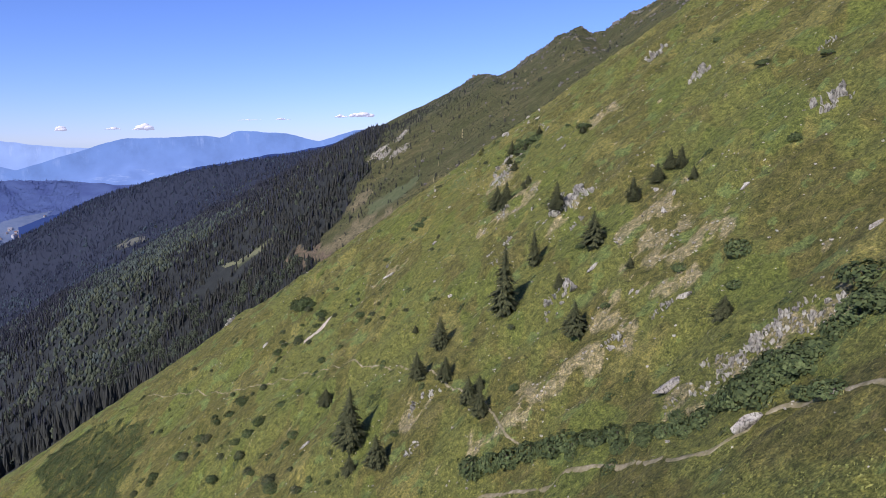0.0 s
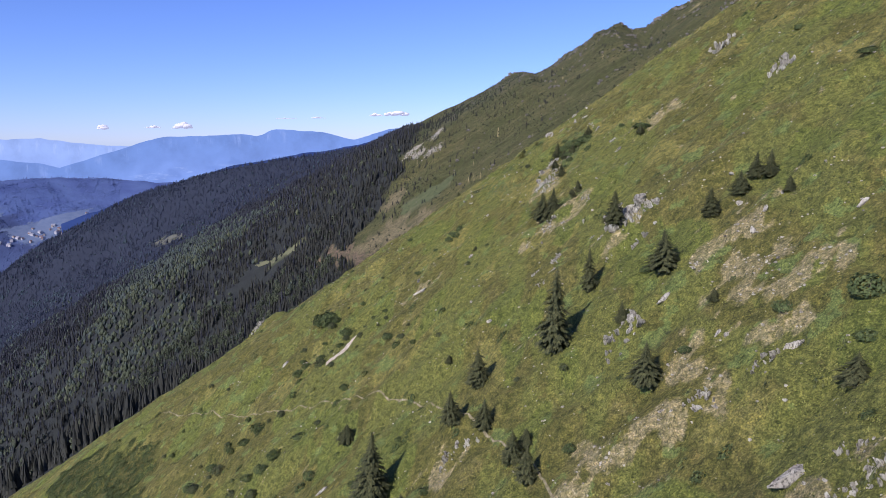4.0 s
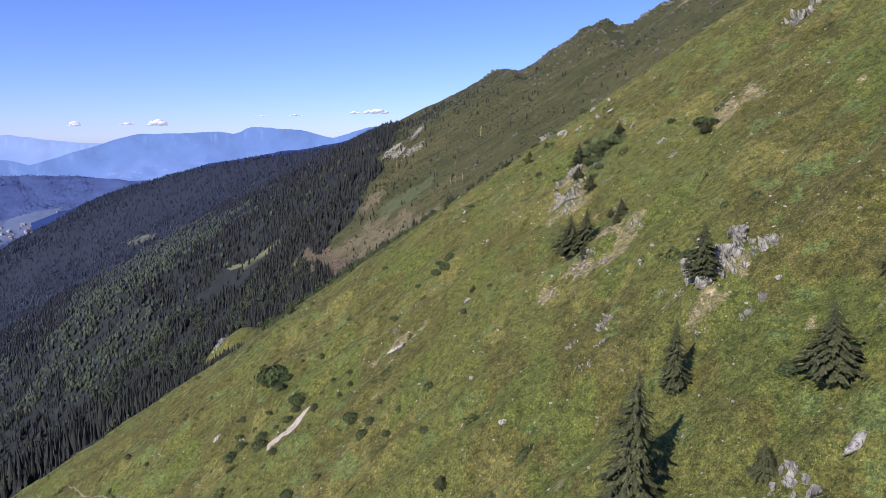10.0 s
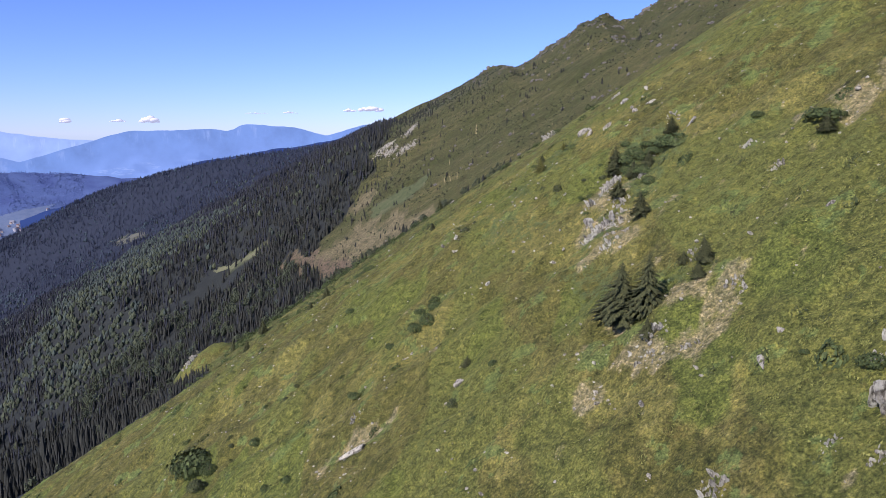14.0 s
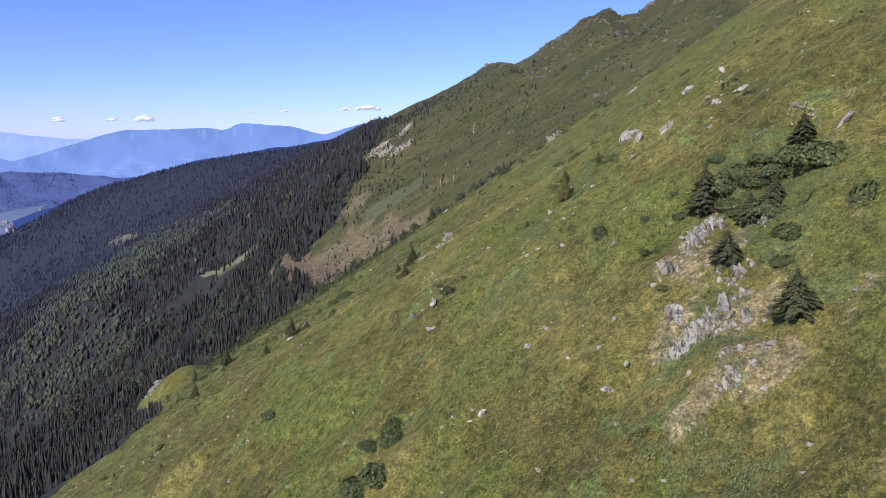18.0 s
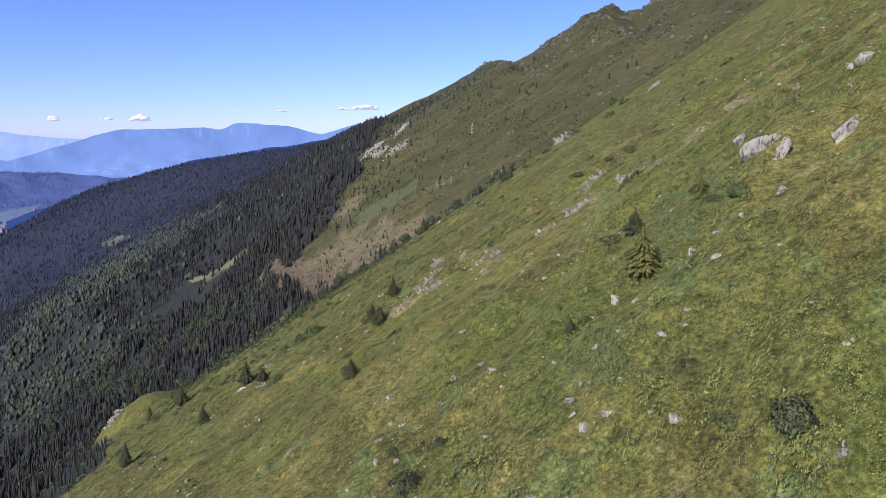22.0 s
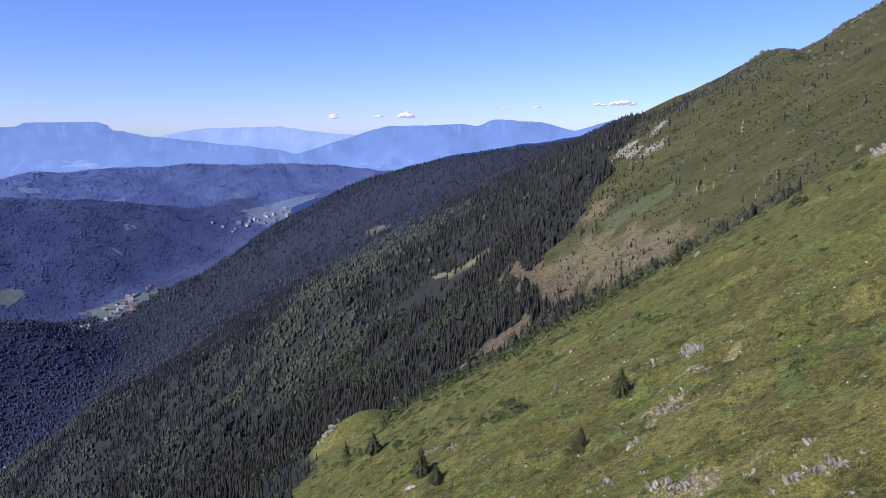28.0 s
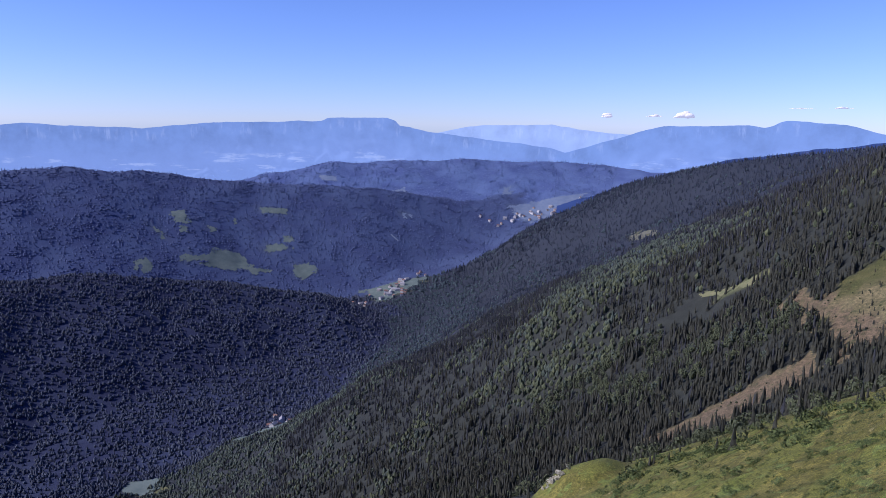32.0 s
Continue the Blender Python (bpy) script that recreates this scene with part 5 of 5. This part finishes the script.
for n, (x, y, r) in enumerate(BOULDERS):
    ob = new("boulder", stone_meshes[n % 4])
    ob.matrix_world = Matrix.LocRotScale((x, y, height(x, y) + 0.18 * r), Euler((rng.gauss(0, 0.25), -0.60 + rng.gauss(0, 0.2), rng.gauss(0.2, 0.5) if r > 0.55 else rng.uniform(0, 6.28))), (r * 1.15, r * 0.78, r * 0.70) if r > 0.55 else (r * 1.05, r, r))
    tagged(ob, "large pale grey boulder half sunk in heath" if r > 0.6 else "pale grey stone lying in the grass", "boulder", "boulders on the slope")


def outcrop(x, y, r, n, name, label):
    """A rock rib: steep slabs that break out of the slope, side by side and one above another."""
    top = thing(name, label, "rock", "rock outcrops")
    top.location = (x, y, height(x, y))
    for k in range(n):
        along_rib, side = rng.uniform(-1.0, 1.0), rng.gauss(0, 0.35)
        px, py = x + along_rib * r * 0.8, y + side * r * 1.2
        size = r * (0.09 + 0.30 * rng.random() ** 1.8)
        part = new("slab", slab_meshes[rng.randrange(4)])
        part.parent = top
        z = height(px, py) + size * rng.uniform(-0.05, 0.5)
        part.matrix_basis = Matrix.LocRotScale((px - x, py - y, z - top.location.z), Euler((rng.gauss(0.15, 0.16), -0.55 + rng.gauss(0, 0.18), rng.gauss(0.3, 0.35))), (size, size, size * rng.uniform(0.75, 1.25)))


for x, y, r in OUTCROPS:
    outcrop(x, y, r * 1.35, 22 if r < 1.2 else 32, "rock_outcrop", "broken grey schist outcrop on the grassy slope")
for x, y, r in CRAGS:
    outcrop(x, y, r * 1.35, 56, "rock_crag", "steep fractured grey crag breaking out of the slope")

for x, y, r in RIBS:
    top = thing("rock_rib", "steep grey slab of schist standing out of the grass", "rock", "rock ribs")
    top.location = (x, y, height(x, y))
    for k in range(8):
        size = r * (0.46 if k == 0 else rng.uniform(0.10, 0.36))
        px, py = (0.0, 0.0) if k == 0 else (rng.uniform(-1.1, 1.0) * r, rng.gauss(0, 0.30) * r)
        part = new("slab", slab_meshes[rng.randrange(4)])
        part.parent = top
        part.matrix_basis = Matrix.LocRotScale((px, py, height(x + px, y + py) - top.location.z + 0.3 * size), Euler((rng.gauss(0.1, 0.1), -0.60 + rng.gauss(0, 0.15), rng.gauss(0.2, 0.3))), (size, size, size * rng.uniform(0.9, 1.25)))


# -- paths
def draped_strip(name, points, width, mat, label, seed):
    """A trodden strip that follows the ground between points given as x, y."""
    pts = np.array(points, float)
    run = np.r_[0, np.cumsum(np.hypot(*np.diff(pts, axis=0).T))]
    s = np.arange(0, run[-1], 0.35)
    k = np.ones(7) / 7
    line = np.stack([np.convolve(np.pad(np.interp(s, run, pts[:, c]), 3, "edge"), k, "valid") for c in (0, 1)], -1)
    line += 0.07 * np.stack([waves(s, 0 * s, 6.0, seed), waves(s, 0 * s, 4.0, seed + 1)], -1)
    d = np.gradient(line, axis=0)
    d /= np.linalg.norm(d, axis=1)[:, None] + 1e-9
    side = np.stack([-d[:, 1], d[:, 0]], -1)
    verts = []
    cols = np.linspace(-1, 1, 7)
    for c in cols:
        w = 0.5 * width * (1 + 0.35 * waves(s, 0 * s + 7 * c, 3.0, seed + 2)) * c
        p = line + side * w[:, None]
        verts.append(np.c_[p, sheet_height(p[:, 0], p[:, 1]) + 0.05 - 0.12 * abs(c) ** 3])
    n = len(s)
    q = np.arange(n * len(cols)).reshape(len(cols), n)
    quads = np.stack([q[:-1, :-1], q[:-1, 1:], q[1:, 1:], q[1:, :-1]], -1).reshape(-1, 4)
    return tagged(mesh_object(name, np.concatenate(verts), quads, mat, smooth=True), label, "path", kind="structure")


draped_strip("footpath_lower", [(2.5, 72.6), (4.8, 71.5), (8.8, 65.4), (13.5, 60), (15.6, 55.4), (16.9, 49.6), (17.9, 47.5), (19, 46.9), (21.1, 46.7), (23.1, 46.1), (23.7, 41.9), (24.3, 38.2), (26, 33)], 0.55, mat_trail, "narrow earth footpath cut into the slope", 71)
draped_strip("footpath_upper", [(8.4, 74.8), (6.5, 77.6), (6.2, 81.5), (5.1, 85.6), (3.2, 90.5), (0, 98), (-4.5, 107.9), (-9.2, 116.8), (-14.7, 123.5), (-19.6, 129.6), (-30, 140), (-44, 152), (-60.4, 169.7), (-73.1, 180.3), (-85.3, 194.8)], 0.30, mat_trail, "thin pale footpath crossing the steep grass", 74)
draped_strip("scree_chute", [(-31, 153.5), (-27.7, 154.2), (-24.8, 156.6)], 2.3, mat_scree, "short chute of pale fresh scree", 77)


# ---- what nobody could count: stones, grass, heath ----
def many(name, shapes, x, y, size, mat, label, category, rng, flat=1.0, lift=0.0, tilt=0.25, upright=False):
    """Small pieces joined into one mesh of stuff."""
    z = ground(x, y)
    e = 0.5
    nx, ny = (ground(x - e, y) - ground(x + e, y)) / (2 * e), (ground(x, y - e) - ground(x, y + e)) / (2 * e)
    vs, fs, base = [], [], 0
    pick = rng.randint(0, len(shapes), len(x))
    for n, (sv, sf) in enumerate(shapes):
        k = np.where(pick == n)[0]
        if not len(k):
            continue
        a = rng.uniform(0, 2 * np.pi, len(k))
        c, s, h = np.cos(a)[:, None], np.sin(a)[:, None], size[k][:, None]
        px, py, pz = (sv[:, 0] * c - sv[:, 1] * s) * h, (sv[:, 0] * s + sv[:, 1] * c) * h, sv[:, 2] * h * flat
        if not upright:
            pz = pz - nx[k][:, None] * px - ny[k][:, None] * py
        vs.append(np.stack([px + x[k][:, None], py + y[k][:, None], pz + z[k][:, None] + lift * h], -1).reshape(-1, 3))
        fs.append((sf[None] + (base + np.arange(len(k)) * len(sv))[:, None, None]).reshape(-1, 3))
        base += len(k) * len(sv)
    return tagged(mesh_object(name, np.concatenate(vs), np.concatenate(fs), mat), label, category, kind="stuff")


def tuft_shape(seed, blades, spread_out, lean):
    """A tuft of bent blades, one unit high."""
    rng = np.random.RandomState(seed)
    v, f = [], []
    for _ in range(blades):
        a, r, w = rng.uniform(0, 6.28), rng.uniform(0, spread_out), rng.uniform(0.06, 0.11)
        bx, by, dx, dy = r * math.cos(a), r * math.sin(a), lean * math.cos(a) + rng.normal(0, 0.2), lean * math.sin(a) + rng.normal(0, 0.2)
        h, c, s, b = rng.uniform(0.6, 1.1), -math.sin(a), math.cos(a), len(v)
        v += [(bx - c * w, by - s * w, -0.1), (bx + c * w, by + s * w, -0.1), (bx + dx * 0.5 + c * w * 0.8, by + dy * 0.5 + s * w * 0.8, h * 0.6), (bx + dx, by + dy, h)]
        f += [(b, b + 1, b + 2), (b, b + 2, b + 3)]
    return np.array(v), np.array(f)


def pebble_shape(seed):
    bm = bmesh.new()
    bmesh.ops.create_icosphere(bm, subdivisions=1, radius=1.0)
    rng = np.random.RandomState(seed)
    v = np.array([q.co[:] for q in bm.verts]) * rng.uniform(0.6, 1.25, (12, 1)) * (1.0, 0.75, 0.6)
    f = np.array([[q.index for q in p.verts] for p in bm.faces])
    bm.free()
    return v, f


srng = np.random.RandomState(77)


def near_slope(n, reach):
    """Places on the slope, thicker where the flight passes close."""
    x, y = srng.uniform(-75, 75, n), srng.uniform(25, 330, n)
    d = np.hypot(x - 2, np.clip(y - 235, 0, None) + np.clip(60 - y, 0, None) * 0.4)
    keep = srng.uniform(0, 1, n) < np.clip(reach / (d + 1), 0.06, 1) ** 1.5
    return x[keep], y[keep]


x, y = near_slope(130000, 21)
h, b = heath_at(x, y), bare_at(x, y)
pick = (srng.uniform(0, 1, len(x)) > h * 0.75) & (srng.uniform(0, 1, len(x)) > b * 0.85)
many("grass", [tuft_shape(400 + k, 5, 0.6, 0.6) for k in range(4)], x[pick], y[pick], srng.uniform(0.08, 0.17, pick.sum()), mat_grass, "tufts of sun-bleached alpine grass", "grass", srng)
pick = (srng.uniform(0, 1, len(x)) < 0.05 + h * 0.42) & (srng.uniform(0, 1, len(x)) > b * 0.85)
many("heath", [leaf_spray(420 + k, 24, 0.19, 0.7) for k in range(4)], x[pick] + 0.3, y[pick] + 0.2, srng.uniform(0.18, 0.55, pick.sum()), mat_heath, "low dark green bilberry and rhododendron heath", "heath", srng)
pick = srng.uniform(0, 1, len(x)) < 0.30 * herb_at(x, y)
many("herbs", [leaf_spray(440 + k, 36, 0.13, 0.8) for k in range(3)], x[pick] - 0.3, y[pick] + 0.4, srng.uniform(0.15, 0.42, pick.sum()), mat_herb, "bright green herbs in damp hollows", "herbs", srng)
# the turf right below the flight: cushions of dry grass and dwarf heath, close together
mat_dry = leafy("dry_turf", (0.190, 0.186, 0.050), (0.245, 0.230, 0.066), (0.310, 0.280, 0.100))
mat_dwarf = leafy("dwarf_heath", (0.136, 0.160, 0.044), (0.184, 0.205, 0.055), (0.240, 0.252, 0.078))
x, y = srng.uniform(-14, 40, 44000), srng.uniform(143, 262, 44000)
keep = (srng.uniform(0, 1, 44000) < np.clip(30 / (np.hypot(x - 8, 0.35 * (y - 195)) + 8), 0.3, 1)) & (srng.uniform(0, 1, 44000) > 0.9 * bare_at(x, y))
x, y = x[keep], y[keep]
low = srng.uniform(0, 1, len(x)) < np.clip(0.12 + 0.9 * heath_at(x, y) - 0.3 * straw_at(x, y) + 0.6 * (waves(x, y, 7, 95, 3) > 0.35), 0.06, 0.95)
many("dry_turf", [leaf_spray(505 + k, 26, 0.11, 0.7) for k in range(6)], x[~low], y[~low], srng.uniform(0.15, 0.36, (~low).sum()), mat_dry, "sun-bleached turf of grass cushions", "grass", srng)
many("dwarf_heath", [leaf_spray(510 + k, 36, 0.10, 0.7) for k in range(5)], x[low], y[low], srng.uniform(0.22, 0.48, low.sum()), mat_dwarf, "low carpet of dwarf juniper and bilberry", "heath", srng)
# closed carpets of dwarf juniper and alder scrub
mat_juniper = leafy("dwarf_juniper", (0.080, 0.112, 0.044), (0.122, 0.160, 0.060), (0.175, 0.212, 0.088))
CARPETS = [[(14.5, 204), (15.5, 197), (12.5, 190.5), (10.2, 190.5), (11.2, 193.5), (11.8, 197), (12.6, 201)], [(8, 158), (11, 156), (13, 153), (11, 149), (9, 152)], [(14.6, 149), (17, 148.5), (15.5, 145), (14.5, 146.5)],
           [(19, 181), (24.5, 177), (23, 170), (18.4, 164.5), (16.6, 164.5), (17, 169), (17.5, 175)], [(14, 167), (15.2, 164), (14, 160.5), (12.6, 157), (12.2, 161)], [(-110, 184), (-113, 201), (-94, 188), (-78, 175), (-74, 163), (-72, 148), (-86, 156), (-100, 171)]]
CARPETS += [[(2.6, 183.1), (4.6, 182.8), (6.0, 182.4), (5.6, 177.4), (1.8, 180.7)], [(6.0, 179.8), (7.4, 178.6), (9.1, 176.6), (9.5, 174.5), (9.3, 173.0), (5.8, 176.5)], [(10.3, 180.1), (11.5, 178.8), (11.1, 177.6), (9.9, 178.7)], [(2.1, 189.6), (3.2, 188.9), (2.7, 184.2), (1.4, 185.3)],
            [(8.9, 184.8), (10.0, 183.2), (9.7, 181.8), (8.5, 183.0)], [(6.4, 193.4), (8.7, 186.3), (7.9, 184.5), (5.5, 188.4)]]
for n, ring in enumerate(CARPETS):
    big = 3.2 if n == 5 else 1.0
    c = np.array(ring, float)
    m = int(np.ptp(c[:, 0]) * np.ptp(c[:, 1]) * 30 / big**2)
    x, y = srng.uniform(c[:, 0].min() - 1, c[:, 0].max() + 1, m), srng.uniform(c[:, 1].min() - 1, c[:, 1].max() + 1, m)
    k = inside(x + 0.9 * big * waves(x, y, 3.0 * big, 99), y + 0.9 * big * waves(x, y, 4.0 * big, 98), ring) & (waves(x, y, 2.2 * big, 97) > -0.75)
    if k.sum() < 8:
        continue
    many("juniper_carpet" if n != 5 else "alder_thicket", [leaf_spray(540 + q, 30, 0.20, 0.62) for q in range(4)], x[k], y[k], big * srng.uniform(0.16, 0.34, k.sum()), mat_juniper if n != 5 else mat_shrub, "closed low carpet of dwarf juniper on the slope" if n != 5 else "dense dark thicket of alder scrub", "scrub", srng)
x, y = srng.uniform(-60, 70, 120000), srng.uniform(30, 320, 120000)
b = bare_at(x, y)
pick = srng.uniform(0, 1, len(x)) < 0.035 + 0.17 * np.clip(1.6 * waves(x, y, 26, 81) - 0.2, 0, 1) + 0.70 * b
many("stones", [pebble_shape(460 + k) for k in range(6)], x[pick], y[pick], 0.04 + 0.25 * srng.uniform(0, 1, pick.sum()) ** 3.0, mat_rubble, "loose grey stones scattered over the slope", "stones", srng, upright=True)
x, y = srng.uniform(-110, 110, 34000), srng.uniform(30, 460, 34000)
d = np.hypot(x, np.clip(y - 235, 0, None) + np.clip(60 - y, 0, None))
pick = (srng.uniform(0, 1, len(x)) < 0.22 + 0.22 * heath_at(x, y)) & (d > 14) & ~zones(x, y, 0)[0]
many("shrublets", [leaf_spray(480 + k, 20, 0.30, 0.75) for k in range(5)], x[pick], y[pick], 0.16 + 0.5 * srng.uniform(0, 1, pick.sum()) ** 2.2, mat_shrublet, "small dark shrublets dotted over the grass", "shrubs", srng)
x, y = srng.uniform(-110, 90, 2600), srng.uniform(40, 470, 2600)
pick = (srng.uniform(0, 1, 2600) < np.where((x < -8) & (y < 190), 0.42, 0.13)) & (np.hypot(x, y - 190) > 24) & ~zones(x, y, 0)[0]
many("shrubs", [leaf_cloud(490 + k, 110, 0.18, 0.85) for k in range(4)], x[pick], y[pick], srng.uniform(0.3, 0.85, pick.sum()), mat_shrub, "scattered small dark shrubs on the slope", "shrubs", srng)
for (u0, v0), (u1, v1) in SCREE_STREAKS:
    f = srng.uniform(0, 1, 260)
    x, y = u0 + (u1 - u0) * f + srng.normal(0, 3.0, 260), v0 + (v1 - v0) * f + srng.normal(0, 4.5, 260)
    many("scree_blocks", [pebble_shape(470 + k) for k in range(4)], x, y, srng.uniform(0.5, 1.8, 260), mat_boulder, "streak of pale grey scree blocks below the crest", "scree", srng, upright=True)
x, y = srng.uniform(-80, 430, 14000), srng.uniform(540, 1450, 14000)
pick = (srng.uniform(0, 1, 14000) < np.clip(2.2 * waves(x * 0.4, y, 70, 83, 4) - 0.55, 0, 1) * np.clip((x + 60) / 160, 0.15, 1) * 0.6 + 0.015 + 0.30 * np.exp(-(((along(1, y) - x - 40) / 90) ** 2)) * (y < 1230)) & (x < along(1, y) + 25)
many("crest_rocks", [pebble_shape(475 + k) for k in range(4)], x[pick], y[pick], 0.6 + 3.6 * srng.uniform(0, 1, pick.sum()) ** 3, mat_crest, "weathered rocks on the upper mountain", "rocks", srng, flat=1.2, upright=True)
y = srng.uniform(960, 1420, 420)
x = along(1, y) + srng.normal(-12, 14, 420)
pick = waves(x, y, 40, 87, 3) + 0.0018 * (1200 - y) > 0.05
many("crest_pinnacles", [pebble_shape(485 + k) for k in range(5)], x[pick], y[pick], 1.2 + 3.6 * srng.uniform(0, 1, pick.sum()) ** 2, mat_crest, "jagged dark rocks along the mountain crest", "rocks", srng, flat=1.3, upright=True)
x, y = srng.uniform(-280, 400, 42000), srng.uniform(480, 1400, 42000)
wooded, open_green, bare_zone = zones(x, y, 0)
share = np.where(bare_zone, 0.10, np.clip(1.9 * waves(x * 0.4 + 0.1 * y, y, 64, 89, 4) + 0.42 - 0.0016 * np.clip(x - 60, 0, None), 0.03, 0.62))
pick = (srng.uniform(0, 1, 42000) < share) & ((x > -170) | bare_zone) & (x < along(1, y) - 5) & ~open_green & ~wooded
many("mountain_shrubs", dome, x[pick], y[pick], srng.uniform(0.7, 2.4, pick.sum()), mat_dwarf_shrub, "dwarf shrubs scattered over the upper mountain", "shrubs", srng, flat=0.8, upright=True)
x, y = srng.uniform(-118, -5, 1500), srng.uniform(320, 448, 1500)
pick = (waves(x, y, 30, 91, 3) > 0.22) & (srng.uniform(0, 1, 1500) < 0.7) & ~inside(x, y, [(-150, 428), (-112, 420), (-108, 466), (-150, 470)])
many("slope_bushes", [leaf_cloud(487 + k, 110, 0.17, 0.9) for k in range(4)], x[pick], y[pick], 0.4 + 1.3 * srng.uniform(0, 1, pick.sum()) ** 2, mat_alder, "alder bushes in clusters on the far slope", "bushes", srng, upright=True)

# bushes and saplings along the far edge of the spur
x = srng.uniform(-150, 60, 900)
y = 432 - 0.28 * (x + 60) + srng.normal(0, 13, 900)
pick = ~inside(x, y, [(-150, 428), (-112, 420), (-108, 466), (-150, 470)]) & (srng.uniform(0, 1, 900) < np.clip(0.75 - (x + 60) / 90, 0.14, 0.75) * (0.35 + 0.65 * (waves(x, y, 24, 85) > 0)))
h = 0.4 + 2.2 * srng.uniform(0, 1, pick.sum()) ** 2
many("edge_bushes", [leaf_cloud(495 + k, 120, 0.17, 1.15) for k in range(4)], x[pick], y[pick], h, mat_shrub, "bushes and saplings along the edge of the spur", "bushes", srng, upright=True)


# ---- young wood at the forest edge, shrublets on the far slope ----
yrng = np.random.RandomState(19)
x, y = scatter(2600, -230, 30, 425, 640, yrng)
keep = (yrng.uniform(0, 1, len(x)) < 0.6 * np.clip((y - 425) / 60, 0.04, 1)) & ~inside(x, y, [(-150, 428), (-112, 420), (-108, 466), (-150, 470)])
h = yrng.uniform(2, 7.5, keep.sum())
leaf = yrng.uniform(0, 1, keep.sum()) < 0.6
x, y = x[keep], y[keep]
grove("young_wood", [(v * 0.5 + (0, 0, 0.42), f) for v, f in (leaf_cloud(520 + k, 90, 0.20, 1.05) for k in range(4))], x[leaf], y[leaf], h[leaf], h[leaf] * 0.7, mat_far_beech, "young broadleaf trees and bushes at the forest edge", yrng)
grove("young_spruces", spruce_near, x[~leaf], y[~leaf], h[~leaf], h[~leaf] * 0.4, mat_far_spruce, "young spruces at the forest edge", yrng)

x, y = srng.uniform(-115, 15, 15000), srng.uniform(262, 450, 15000)
pick = (srng.uniform(0, 1, 15000) < 0.25 + 0.75 * (waves(x, y, 18, 97, 3) > 0.15)) & ~zones(x, y, 0)[0]
many("far_shrublets", [leaf_spray(530 + k, 16, 0.30, 0.7) for k in range(4)], x[pick], y[pick], 0.18 + 0.55 * srng.uniform(0, 1, pick.sum()) ** 2, mat_shrublet, "small shrublets dotted over the far slope", "shrubs", srng)
